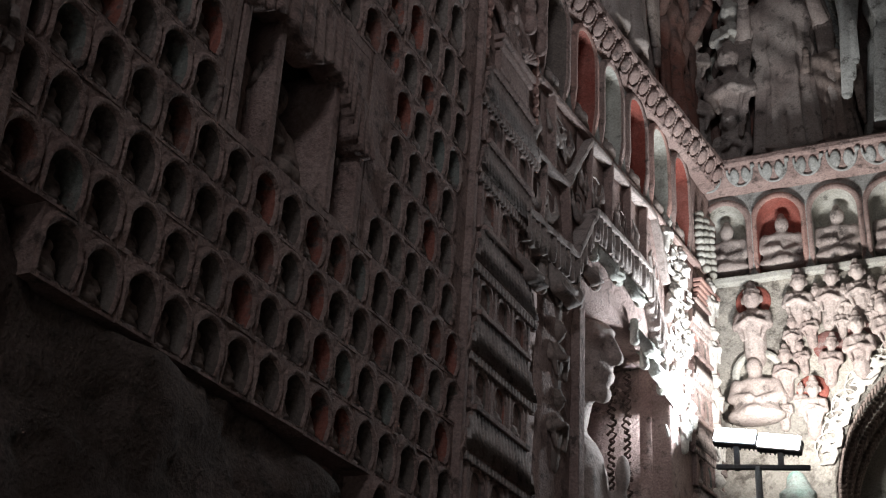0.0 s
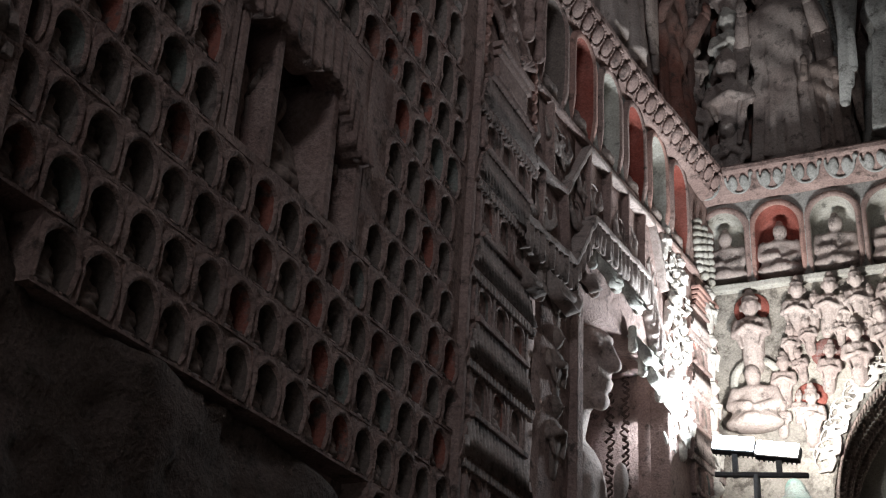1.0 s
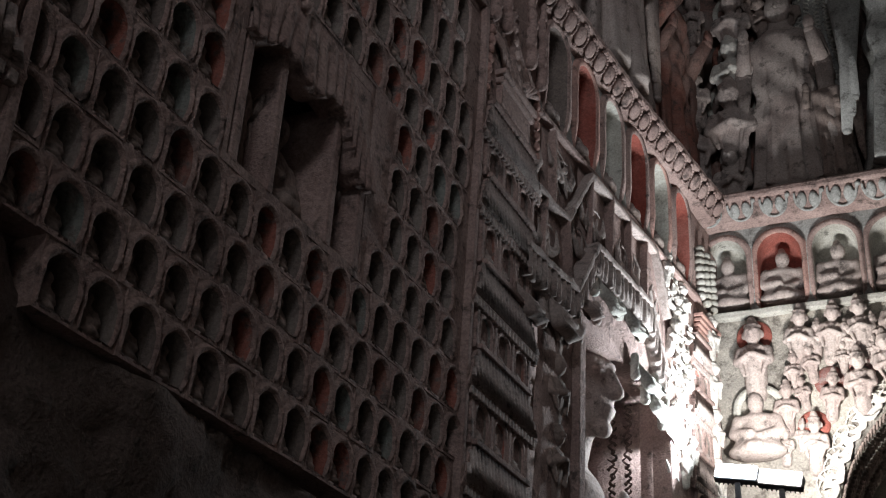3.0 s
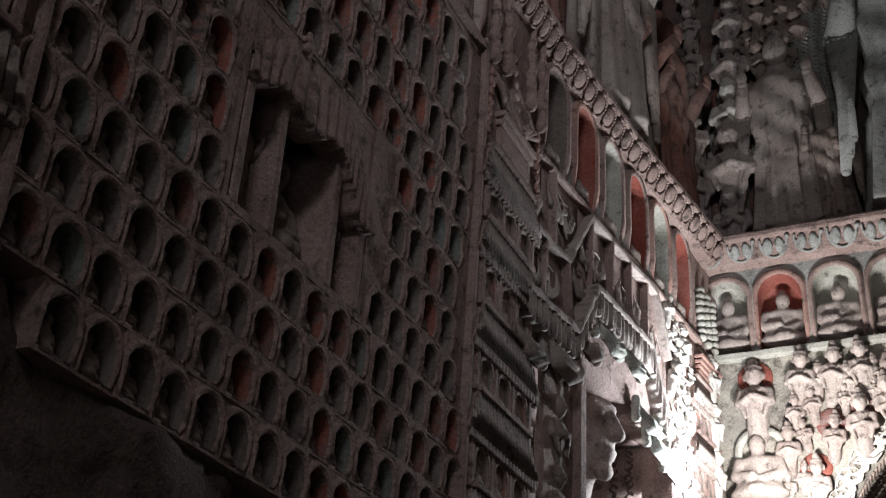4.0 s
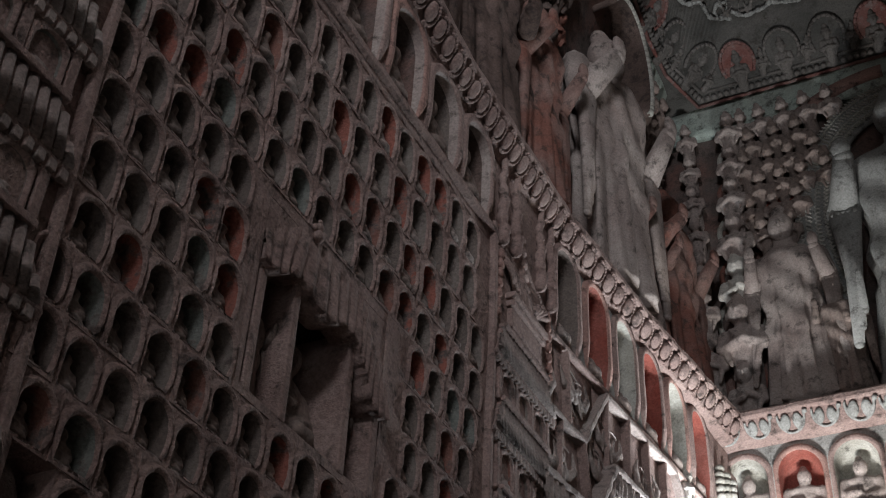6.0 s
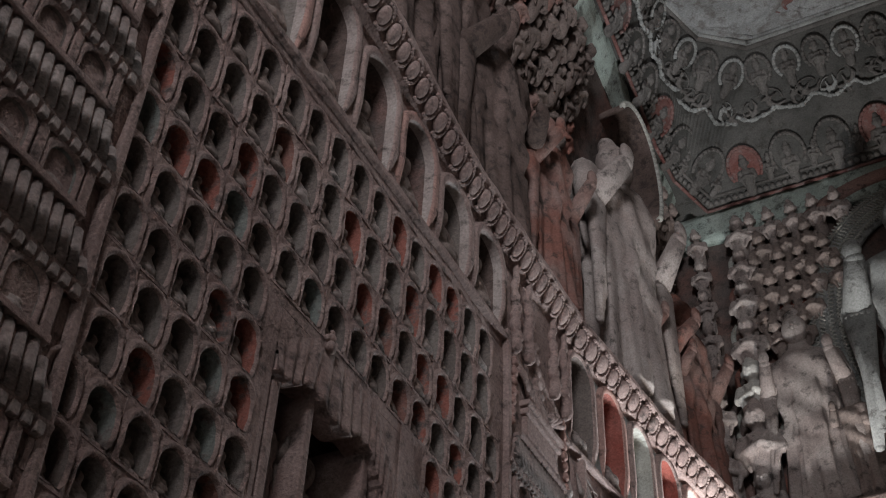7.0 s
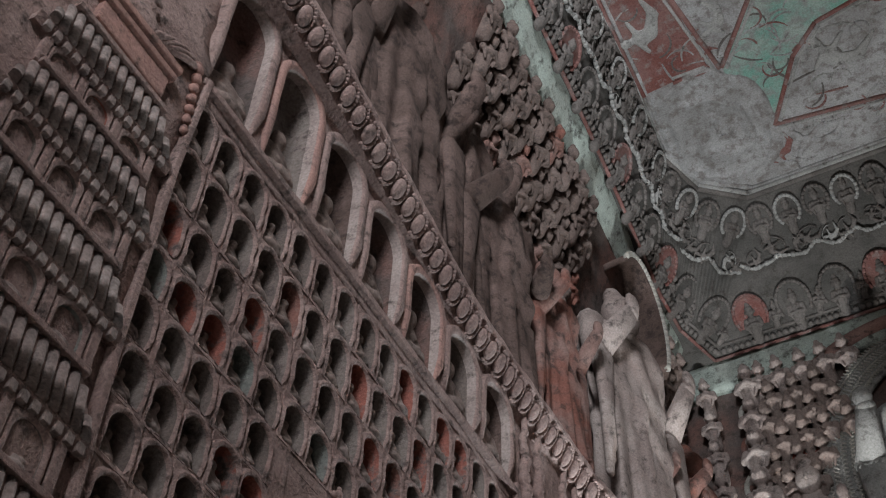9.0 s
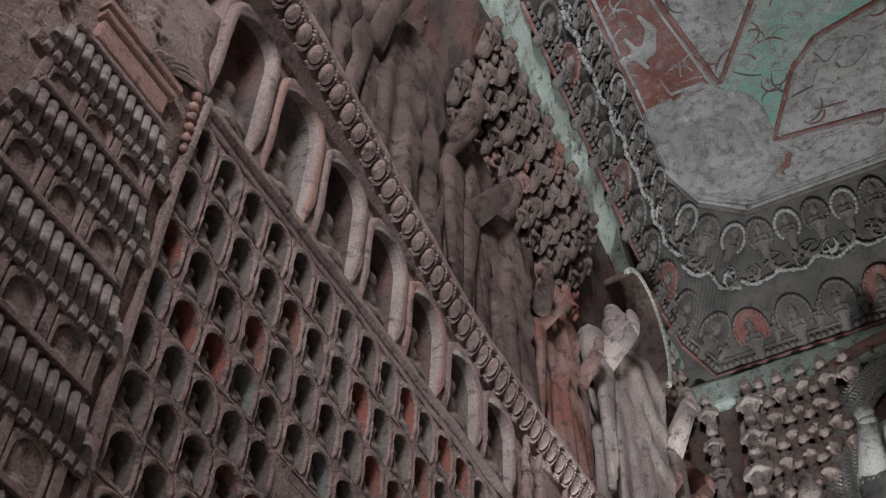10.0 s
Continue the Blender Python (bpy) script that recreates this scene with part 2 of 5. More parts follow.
def melt(bm, voxel, name, mats):
    """Joins overlapping forms into one worn, rounded mesh."""
    me = mesh_of(bm, name + "_raw", [])
    ob = new(name + "_raw", me)
    md = ob.modifiers.new("remesh", "REMESH")
    md.mode, md.voxel_size = "VOXEL", voxel
    sm = ob.modifiers.new("smooth", "SMOOTH")
    sm.factor, sm.iterations = 0.5, 3
    dg = bpy.context.evaluated_depsgraph_get()
    out = bpy.data.meshes.new_from_object(ob.evaluated_get(dg))
    bpy.data.objects.remove(ob)
    bpy.data.meshes.remove(me)
    out.name = name
    out.materials.clear()
    for m in mats:
        out.materials.append(m)
    for p in out.polygons:
        p.use_smooth = True
    return out


def seated(seed):
    """A plain seated form, one unit high, looking along +w, base at v = 0."""
    rnd = random.Random(seed)
    bm = bmesh.new()
    j = lambda s: rnd.uniform(-s, s)
    ellipsoid(bm, (0, 0.10, 0.06), (0.40, 0.12, 0.24))
    for sx in (-1, 1):
        limb(bm, (sx * 0.20, 0.16, 0.06), (-sx * 0.05, 0.12, 0.24), 0.13, 0.09)
        limb(bm, (sx * 0.25, 0.56, 0.0), (sx * (0.31 + j(0.02)), 0.36, 0.06), 0.09, 0.075)
        limb(bm, (sx * 0.31, 0.36, 0.06), (sx * 0.05, 0.30 + j(0.05), 0.19), 0.075, 0.055)
    ellipsoid(bm, (0, 0.38, 0.0), (0.23, 0.27, 0.15))
    ellipsoid(bm, (0, 0.56, 0.0), (0.28, 0.10, 0.13))
    limb(bm, (0, 0.60, 0), (0, 0.70, 0.02), 0.09, 0.08)
    ellipsoid(bm, (j(0.02), 0.79, 0.035), (0.115, 0.145, 0.125))
    ellipsoid(bm, (j(0.02), 0.93, 0.0), (0.065, 0.075, 0.065))
    return bm


def standing(seed):
    """A plain standing robed form with hanging folds, one unit high."""
    rnd = random.Random(seed)
    j = lambda s: rnd.uniform(-s, s)
    bm = bmesh.new()
    prof = [(0.0, 0.15), (0.08, 0.14), (0.25, 0.125), (0.42, 0.125), (0.55, 0.13), (0.66, 0.15), (0.71, 0.14), (0.755, 0.075), (0.78, 0.045), (0.82, 0.042)]
    n, ph = 84, [j(3) for _ in range(3)]
    rings = []
    for k in range(52):
        v = 0.82 * k / 51
        i0 = max(i for i in range(len(prof)) if prof[i][0] <= v + 1e-9)
        i1 = min(i0 + 1, len(prof) - 1)
        f = 0 if i1 == i0 else (v - prof[i0][0]) / (prof[i1][0] - prof[i0][0])
        r = prof[i0][1] * (1 - f) + prof[i1][1] * f
        fold = 0.02 * max(0.0, 1 - v / 0.8)
        ring = []
        for i in range(n):
            a = 2 * math.pi * i / n
            d = fold * (math.sin(9 * a + ph[0] + 2.2 * v) + 0.6 * math.sin(17 * a + ph[1] - 3 * v)) + 0.009 * math.sin(38 * v + 5 * math.cos(a) + ph[2]) * (0.3 < v < 0.74)
            ring.append(bm.verts.new(((r + d) * math.cos(a), v, (r * 0.75 + d) * math.sin(a))))
        rings.append(ring)
    for a, b in zip(rings, rings[1:]):
        for i in range(n):
            bm.faces.new((a[i], b[i], b[(i + 1) % n], a[(i + 1) % n]))
    bm.faces.new(rings[0]), bm.faces.new(rings[-1][::-1])
    for sx in (-1, 1):
        lift = rnd.random() < 0.5
        e = Vector((sx * (0.165 + j(0.012)), 0.55, 0.03))
        limb(bm, (sx * 0.135, 0.69, 0.0), e, 0.05, 0.042)
        hnd = Vector((sx * (0.14 if lift else 0.06), 0.67 if lift else 0.53 + j(0.03), 0.15))
        limb(bm, e, hnd, 0.038, 0.026)
        ellipsoid(bm, hnd + Vector((0, 0.03, 0.01)), (0.026, 0.042, 0.02), seg=8)
        for k in range(3):
            limb(bm, e + Vector((0.012 * k - 0.01, -0.02, 0.015)), (sx * (0.17 + 0.012 * k), 0.2 - 0.05 * k, 0.06), 0.028, 0.012)
    ellipsoid(bm, (0, 0.87, 0.018), (0.058, 0.08, 0.065), seg=16)
    ellipsoid(bm, (0, 0.955, 0.0), (0.036, 0.045, 0.036), seg=12)
    ellipsoid(bm, (0, 0.87, 0.08), (0.012, 0.022, 0.014), seg=8)
    return bm


def half_figure(seed):
    """A plain half-length robed form with joined arms and a tall headdress, one unit high."""
    rnd = random.Random(seed)
    j = lambda s: rnd.uniform(-s, s)
    bm = bmesh.new()
    limb(bm, (0, -0.26, -0.05), (0, 0.36, 0.0), 0.17, 0.19)
    ellipsoid(bm, (0, 0.44, 0.0), (0.255, 0.10, 0.13))
    for sx in (-1, 1):
        limb(bm, (sx * 0.21, 0.43, 0.02), (sx * 0.25, 0.22, 0.10), 0.08, 0.075)
        limb(bm, (sx * 0.25, 0.22, 0.10), (sx * 0.03, 0.27 + j(0.05), 0.23), 0.06, 0.05)
        limb(bm, (sx * 0.2, 0.18, 0.13), (sx * 0.14, -0.02, 0.16), 0.05, 0.03)
        limb(bm, (sx * 0.12, 0.46, 0.12), (sx * 0.02, 0.30, 0.2), 0.025, 0.025)
        ellipsoid(bm, (sx * 0.15, 0.69, 0.03), (0.03, 0.075, 0.03), seg=8)
        ellipsoid(bm, (sx * 0.06, 0.73, 0.185), (0.04, 0.014, 0.02), seg=8)
    limb(bm, (0, 0.46, 0), (0, 0.60, 0.03), 0.08, 0.08)
    ellipsoid(bm, (0, 0.70, 0.06), (0.14, 0.17, 0.145), seg=16)
    ellipsoid(bm, (j(0.01), 0.83, 0.03), (0.145, 0.05, 0.14))
    limb(bm, (0, 0.86, 0.02), (j(0.02), 0.95, 0.01), 0.1, 0.075)
    limb(bm, (0, 0.74, 0.195), (0, 0.685, 0.215), 0.018, 0.026)
    ellipsoid(bm, (0, 0.625, 0.185), (0.045, 0.014, 0.02), seg=8)
    return bm


def flying(seed):
    """A plain floating form with trailing ribbons, about one unit long."""
    rnd = random.Random(seed)
    j = lambda s: rnd.uniform(-s, s)
    bm = bmesh.new()
    ellipsoid(bm, (-0.18, 0.12, 0), (0.13, 0.17, 0.1))
    ellipsoid(bm, (-0.24, 0.36, 0.04), (0.08, 0.1, 0.09))
    limb(bm, (-0.15, 0.0, 0), (0.15, -0.08 + j(0.04), 0.03), 0.11, 0.085)
    limb(bm, (0.15, -0.08, 0.03), (0.45, 0.06 + j(0.08), 0), 0.08, 0.03)
    limb(bm, (-0.26, 0.18, 0.03), (-0.42, 0.05, 0.07), 0.05, 0.04)
    limb(bm, (-0.1, 0.2, 0.03), (0.1, 0.32 + j(0.05), 0.05), 0.05, 0.035)
    for k in range(7):
        a0, a1 = k / 7 * math.pi, (k + 1) / 7 * math.pi
        limb(bm, (-0.1 + 0.42 * math.cos(a0), 0.22 + 0.3 * math.sin(a0), 0), (-0.1 + 0.42 * math.cos(a1), 0.22 + 0.3 * math.sin(a1), 0), 0.032, 0.032)
    return bm


SEATED = [melt(seated(i), 0.028, "seated_form", [FIG]) for i in range(3)]
SEATED_TINY = [melt(seated(i + 9), 0.05, "small_seated_form", [FIG]) for i in range(3)]
STANDING = [mesh_of(standing(i), "standing_form", [FIG]) for i in range(3)]
HALF = [melt(half_figure(i), 0.019, "half_form", [FIG]) for i in range(4)]
FLYING = [melt(flying(i), 0.03, "flying_form", [FIG]) for i in range(3)]
rng = random.Random(5)


def tinted(me, mat):
    c = me.copy()
    c.materials.clear()
    c.materials.append(mat)
    return c


TINTS = {}


def statue(name, forms, W, u, v, w, height, label, mat=None, group="", lean=0.0, turn=0.0, flip=False, wide=1.0, deep=1.0, bow=0.0):
    me = forms[rng.randrange(len(forms))]
    if mat is not None:
        key = (me.name, mat.name)
        if key not in TINTS:
            TINTS[key] = tinted(me, mat)
        me = TINTS[key]
    ob = new(name, me)
    ob.matrix_world = W @ T(u, v, w) @ RX(bow) @ RZ(lean) @ RY(turn) @ S(height * wide * (-1 if flip else 1), height, height * deep)
    return tagged(ob, label, "statue", group)

# ---- floor, far walls, ceiling ----
# the floor is out of view; its pale paving lifts the walls' dark parts
bm = bmesh.new()
block(bm, -4.2, 8.2, -6.4, 11.5, -0.3, 0.0)
floor = tagged(new("floor", mesh_of(bm, "floor", [BOUNCE_PAVING], False)), "unseen cave floor of pale stone, lightened to bounce daylight", "floor", kind="structure")

# entrance wall out of view; its deep, high sill keeps daylight off lower walls
bm = bmesh.new()
for x0, x1, z0, z1, y1 in ((-3.6, 0.6, 0, 14, -5.7), (3.4, 8.2, 0, 14, -4.0), (0.6, 3.4, 4.0, 9.12, -4.0), (0.6, 3.4, 12.0, 14, -4.0)):
    block(bm, x0, x1, -6.2, y1, z0, z1)
tagged(new("wall_south", mesh_of(bm, "wall_south", [STONE], False)), "unseen plain sandstone entrance wall with doorway and light-cutting window sill", "wall", kind="structure")
bm = bmesh.new()
block(bm, 7.6, 8.2, -4.0, 11.5, 0, 14)
tagged(new("wall_east", mesh_of(bm, "wall_east", [STONE], False)), "plain sandstone side wall", "wall", kind="structure")

# the cave's central pillar, out of view: a wedge shaped to block window light, pale to bounce it
bm = bmesh.new()
lo = [bm.verts.new((x, y, 0.0)) for x, y in ((0.22, 1.0), (4.2, 1.0), (4.2, 4.4), (0.66, 4.4))]
hi = [bm.verts.new((v.co.x, v.co.y, 13.6)) for v in lo]
bm.faces.new(lo), bm.faces.new(hi)
for k in range(4):
    bm.faces.new((lo[k], lo[(k + 1) % 4], hi[(k + 1) % 4], hi[k]))
tagged(new("wall_pillar", mesh_of(bm, "wall_pillar", [PALE], False)), "unseen pale central pillar blocking and bouncing window daylight", "wall", kind="structure")

# ---- west wall ----
# rows of the niche field from below: top of the opening, middle of the first niche, pitch along the row
FIELD = [(2.58, 2.25, 0.192), (2.82, 2.25, 0.192), (3.05, 2.27, 0.192), (3.288, 2.285, 0.192), (3.52, 2.235, 0.193), (3.755, 2.17, 0.19), (4.0, 2.13, 0.19),
         (4.243, 2.25, 0.189), (4.50, 2.22, 0.188), (4.77, 2.19, 0.19), (5.04, 2.146, 0.196), (5.30, 2.135, 0.2), (5.61, 2.14, 0.201), (5.96, 2.148, 0.205), (6.315, 2.15, 0.207)]
U0, U1, LIP = 2.07, 5.31, 0.03
V0, V1 = FIELD[0][0] + LIP, FIELD[-1][0] + LIP
TIER0, TIER1 = 6.46, 7.2

bm = bmesh.new()
plate(bm, -4.2, U0, 0.0, TIER1, amp=0.04, seed=1)
plate(bm, U1, 6.3, 0.0, TIER1, amp=0.02, seed=3)
plate(bm, U0, U1, V1, TIER0, amp=0.01, seed=4, step=0.06)
wall_west = tagged_at(new("wall_west", mesh_of(bm, "wall_west", [STONE])), WL, "carved sandstone cave wall with rows of small niches", "wall", kind="structure")

# the continuation of the west wall that turns in towards the corner; its great niche stays open
GN0, GN1, GNT = 0.58, 2.16, 5.05
bm = bmesh.new()
plate(bm, 0.0, GN0, 0.0, TIER0 - 0.2, amp=0.02, seed=6)
plate(bm, GN1, 3.8, 0.0, TIER0 - 0.2, amp=0.02, seed=7)
plate(bm, GN0, GN1, GNT, TIER0 - 0.2, amp=0.02, seed=8)
plate(bm, 2.88, 3.8, TIER0 - 0.2, TIER1, amp=0.01, seed=9)
plate(bm, GN0 - 0.2, GN1 + 0.2, 0.0, GNT + 0.3, amp=0.03, w=-0.95, seed=11)
block(bm, GN0 - 0.1, GN0, 0, GNT, -0.95, -0.2)
block(bm, GN1, GN1 + 0.1, 0, GNT, -0.95, -0.2)
block(bm, GN0 - 0.1, GN1 + 0.1, GNT, GNT + 0.1, -0.95, -0.2)
wall_turn = tagged_at(new("wall_west_inner", mesh_of(bm, "wall_west_inner", [STONE])), WR, "carved sandstone wall beside the corner with a tall niche", "wall", kind="structure")

# north end wall with its arched main niche
ARC_U, ARC_A, ARC_Z = 0.05, 1.45, 4.3
bm = bmesh.new()
NT0 = 6.27
plate(bm, -3.2, 8.0, 0.0, NT0, amp=0.0, w=-1.1, seed=12, step=0.5)
plate(bm, 1.2, 8.0, 0.0, 7.1, amp=0.02, w=0.0, seed=14, step=0.3)
wall_north = tagged_at(new("wall_north", mesh_of(bm, "wall_north", [PALE])), WE, "carved sandstone end wall with limewash and red paint", "wall", kind="structure")


# the west upper face is the darkest: its shade is in the colour
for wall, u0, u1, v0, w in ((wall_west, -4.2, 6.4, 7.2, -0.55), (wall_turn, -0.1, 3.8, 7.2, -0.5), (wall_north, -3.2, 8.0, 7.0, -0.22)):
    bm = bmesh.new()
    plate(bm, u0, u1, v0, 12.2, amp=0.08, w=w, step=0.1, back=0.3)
    part("upper_face", bm, [PAINT_SHADE if wall is wall_west else DARKW], wall)
bm = bmesh.new()
plate(bm, -2.6, 3.0, 11.05, 11.6, amp=0.02, w=-0.14, step=0.1, back=0.1)
part("painted_band", bm, [PALEGREEN], wall_north)


# above the standing figures the walls curve in to the foot of the frieze
def lean(u):
    """How far into the room the frieze's foot stands, along the west wall's own axis (u in metres from the entrance side)."""
    pts = [(-4.2, 0.5), (4.7, 0.46), (6.8, 0.3), (8.6, 0.12), (9.8, 0.1)]
    for (a, x), (b, y) in zip(pts, pts[1:]):
        if u <= b:
            return x + (y - x) * (u - a) / (b - a)
    return 0.1


def lean_w(u, v):
    return -0.5 + (0.5 + lean(u)) * max(0.0, (v - 9.2) / 2.3) ** 1.4


for W, wall, u0, u1, shift, turn in ((WL, wall_west, -4.0, 6.3, 0.0, 0.0), (WR, wall_turn, 0.0, 3.2, 6.3, 0.081)):
    for name, v0, v1, mat in (("curved_face", 9.2, 11.12, DARKW), ("painted_band", 11.12, 11.5, PALEGREEN)):
        bm = bmesh.new()
        nu, nv = round((u1 - u0) / 0.1), round((v1 - v0) / 0.08)
        grid = [[bm.verts.new((u0 + (u1 - u0) * i / nu, v0 + (v1 - v0) * j / nv, lean_w(u0 + shift + (u1 - u0) * i / nu, v0 + (v1 - v0) * j / nv) - turn * (u0 + (u1 - u0) * i / nu) + 0.03 * noise.noise(Vector((i * 0.3, j * 0.3, u0))))) for j in range(nv + 1)] for i in range(nu + 1)]
        for a, b in zip(grid, grid[1:]):
            for j in range(nv):
                bm.faces.new((a[j], b[j], b[j + 1], a[j + 1]))
        part(name, bm, [mat], wall)


def arch_z(u):
    x = (u - ARC_U) / ARC_A
    return ARC_Z + 1.35 * math.sqrt(max(0.0, 1 - min(1.0, x * x)))


bm = bmesh.new()
n = 60
front = []
for i in range(n + 1):
    u = -2.5 + (1.2 + 2.5) * i / n
    lo = arch_z(u) if u > ARC_U - ARC_A else 0.0
    col = []
    for k in range(13):
        v = lo + (NT0 - lo) * k / 12
        col.append(bm.verts.new((u, v, 0.02 * noise.noise(Vector((u * 3, v * 3, 4))))))
    col.insert(0, bm.verts.new((u, lo, -1.1)))
    front.append(col)
for c0, c1 in zip(front, front[1:]):
    for k in range(13):
        bm.faces.new((c0[k], c1[k], c1[k + 1], c0[k + 1]))
bmesh.ops.remove_doubles(bm, verts=bm.verts, dist=1e-5)
part("face", bm, [LIME], wall_north)


# ---- rows of small niches ----
ERODED = [(2.07, 3.42), (2.45, 3.06), (3.9, 3.05), (4.7, 2.85), (5.31, 2.62)]
CN0, CN1, CNV0, CNV1 = 3.115, 4.215, FIELD[6][0] + LIP, FIELD[10][0] + LIP


def eroded_top(u):
    for (a, za), (b, zb) in zip(ERODED, ERODED[1:]):
        if u <= b:
            return za + (zb - za) * max(0.0, u - a) / (b - a)
    return ERODED[-1][1]


def niche_mesh(pw, ph, i):
    rnd = random.Random(40 + i)
    a = pw * (0.372 + rnd.uniform(-0.02, 0.015))
    hi = ph / 2 - LIP - rnd.uniform(0.0, 0.01)
    bm = arch_cell(pw, ph, a, -ph / 2 + 0.022, hi - a * 1.15, hi, 0.10, hood=0.02, hood_w=0.016, wob=0.025, seed=i * 3.1, n=30)
    for v in bm.verts:
        if v.co.z > -0.001 and abs(v.co.x) < pw / 2 - 0.002 and abs(v.co.y) < ph / 2 - 0.002:
            v.co.z += 0.005 * noise.noise(v.co * 30 + Vector((i, 0, 0)))
    return mesh_of(bm, "niche", [STONE, INNER, STONE])


bm = bmesh.new()
for r in range(1, len(FIELD)):
    apex, first, pitch = FIELD[r]
    v0, v1 = FIELD[r - 1][0] + LIP, apex + LIP
    forms = [niche_mesh(pitch, v1 - v0, 4 * r + i) for i in range(3)]
    block(bm, U0, first - pitch / 2, v0, v1, -0.18, -0.002)
    c, edge, left, right = 0, first - pitch / 2, 0.0, 9.0
    field = CNV0 - 0.01 < v0 and v1 < CNV1 + 0.01
    while first + pitch * (c + 0.5) < U1 + 0.01:
        u = first + pitch * c
        c += 1
        if field and u + pitch / 2 > CN0 and u - pitch / 2 < CN1:
            continue
        edge = u + pitch / 2
        left, right = (edge if u < CN0 else left), (min(right, u - pitch / 2) if u > CN1 else right)
        if v0 < eroded_top(u) - 0.06:
            continue
        part("niche", forms[rng.randrange(3)], [], wall_west, m=T(u, (v0 + v1) / 2, rng.uniform(-0.006, 0.006)))
        statue("small_seated_figure", SEATED_TINY, WL, u - 0.006, v0 + 0.024, -0.06, (v1 - v0) * 0.66 + rng.uniform(-0.012, 0.01), "small weathered sandstone seated figure in a wall niche", FIG_SHADE if rng.random() < 0.7 else FIG, "small figures in the niche rows", lean=rng.uniform(-5, 5), turn=rng.uniform(-12, 12))
    if field:
        block(bm, left, CN0, v0, v1, -0.18, -0.002)
        block(bm, CN1, right, v0, v1, -0.18, -0.002)
    block(bm, edge, max(edge + 0.01, U1 + 0.02), v0, v1, -0.18, -0.002)
part("field_edge", bm, [STONE], wall_west, smooth=False)
bm = bmesh.new()
nu, nv = 66, 70
grid = []
for i in range(nu + 1):
    u = U0 + (U1 - U0) * i / nu
    top = eroded_top(u)
    col = []
    for j in range(nv + 1):
        v = top * j / nv
        q = Vector((u * 2.2, v * 2.2, 5.0))
        col.append(bm.verts.new((u, v, -0.035 + 0.07 * noise.fractal(q, 1.0, 2.0, 5) + 0.02 * noise.noise(q * 6))))
    col.append(bm.verts.new((u, top, -0.2)))
    grid.append(col)
for a, b in zip(grid, grid[1:]):
    for j in range(nv + 1):
        bm.faces.new((a[j], b[j], b[j + 1], a[j + 1]))
part("eroded_patch", bm, [ROCK], wall_west)
bm = bmesh.new()
for u0, u1, v0, v1 in ((U0, CN0 + 0.02, 2.5, V1 + 0.1), (CN1 - 0.02, U1 + 0.02, 2.5, V1 + 0.1), (CN0, CN1, 2.5, CNV0 + 0.02), (CN0, CN1, CNV1 - 0.02, V1 + 0.1)):
    block(bm, u0, u1, v0, v1, -0.3, -0.135)
part("field_backing", bm, [STONE], wall_west, smooth=False)


# ---- the tier of larger arched niches under the cornice ----
def rise(u):
    """The cornice and its tier climb a little towards the entrance."""
    return max(0.0, 4.6 - u) * 0.165


def tier_mesh(i, pw, ph, a, hood=0.05, hood_w=0.034, depth=0.17):
    return mesh_of(arch_cell(pw, ph, a, -ph / 2 + 0.03, ph / 2 - 0.11 - a * 1.05, ph / 2 - 0.10, depth, hood, hood_w, wob=0.018, seed=i * 2.3, n=44, jamb=3), "arched_niche", [STONE, INNER, PINK if i % 3 == 1 else STONE, FIG])


def tier(W, wall, u_start, pitch, count, v0, v1, mats=None, fig_mat=FIG, label="sandstone seated figure in an arched niche", k=0.355, climb=False, jamb=None, inset=0.2, size=0.74, lift=0.05, deep=1.0):
    for i in range(count):
        u = u_start + pitch * (i + 0.5)
        top = v1 + (rise(u) if climb else 0.0)
        ph = top - v0
        me = tier_mesh(i, pitch, ph, pitch * k)
        if mats:
            me.materials[0] = mats[0]
            me.materials[1] = mats[1 + i % (len(mats) - 1)]
            me.materials[3] = jamb or me.materials[1]
        part("arched_niche", me, [], wall, m=T(u, (v0 + top) / 2))
        statue("seated_figure", SEATED, W, u, v0 + lift, -inset, (v1 - v0) * size, label, fig_mat, "figures in the arched tier", deep=deep, turn=rng.uniform(-8, 8))


# west niches: dark recess and pale jamb colours carry the shade and light
tier(WL, wall_west, 2.03, 0.467, 7, TIER0, TIER1, climb=True, mats=[STONE, DARKW, INNER, PAINT_SHADE, DARKW], k=0.36, jamb=FIG, fig_mat=FIG_SHADE, inset=0.1, size=0.66, deep=0.7)
tier(WR, wall_turn, -0.06, 0.49, 6, TIER0 - 0.2, TIER1, mats=[GREY, INNER, RED, PALE, RED, PALE, RED], k=0.32)
tier(WE, wall_north, -2.375, 0.47, 8, NT0, 7.1, mats=[GREY, PALE, RED, PALE, PALE, RED], fig_mat=FIG, label="pale sandstone seated figure in a painted arched niche", k=0.40, inset=0.09, size=0.68, lift=0.07, deep=0.7)

# ---- cornice with its row of lotus petals ----
def petal_mesh(half, mat):
    """One round-tipped petal with its raised rim."""
    bm = bmesh.new()
    ellipsoid(bm, (-half * 0.1, 0, 0.01), (half * 0.78, 0.08, 0.032), seg=16)
    prev = None
    for i in range(13):
        a = math.pi * (-0.62 + 1.24 * i / 12)
        q = Vector((half * 0.98 * math.cos(a), 0.1 * math.sin(a), 0.012))
        if prev is not None:
            tube(bm, prev, q, 0.014, 0.014, 7)
        prev = q
    return mesh_of(bm, "petal", [mat])


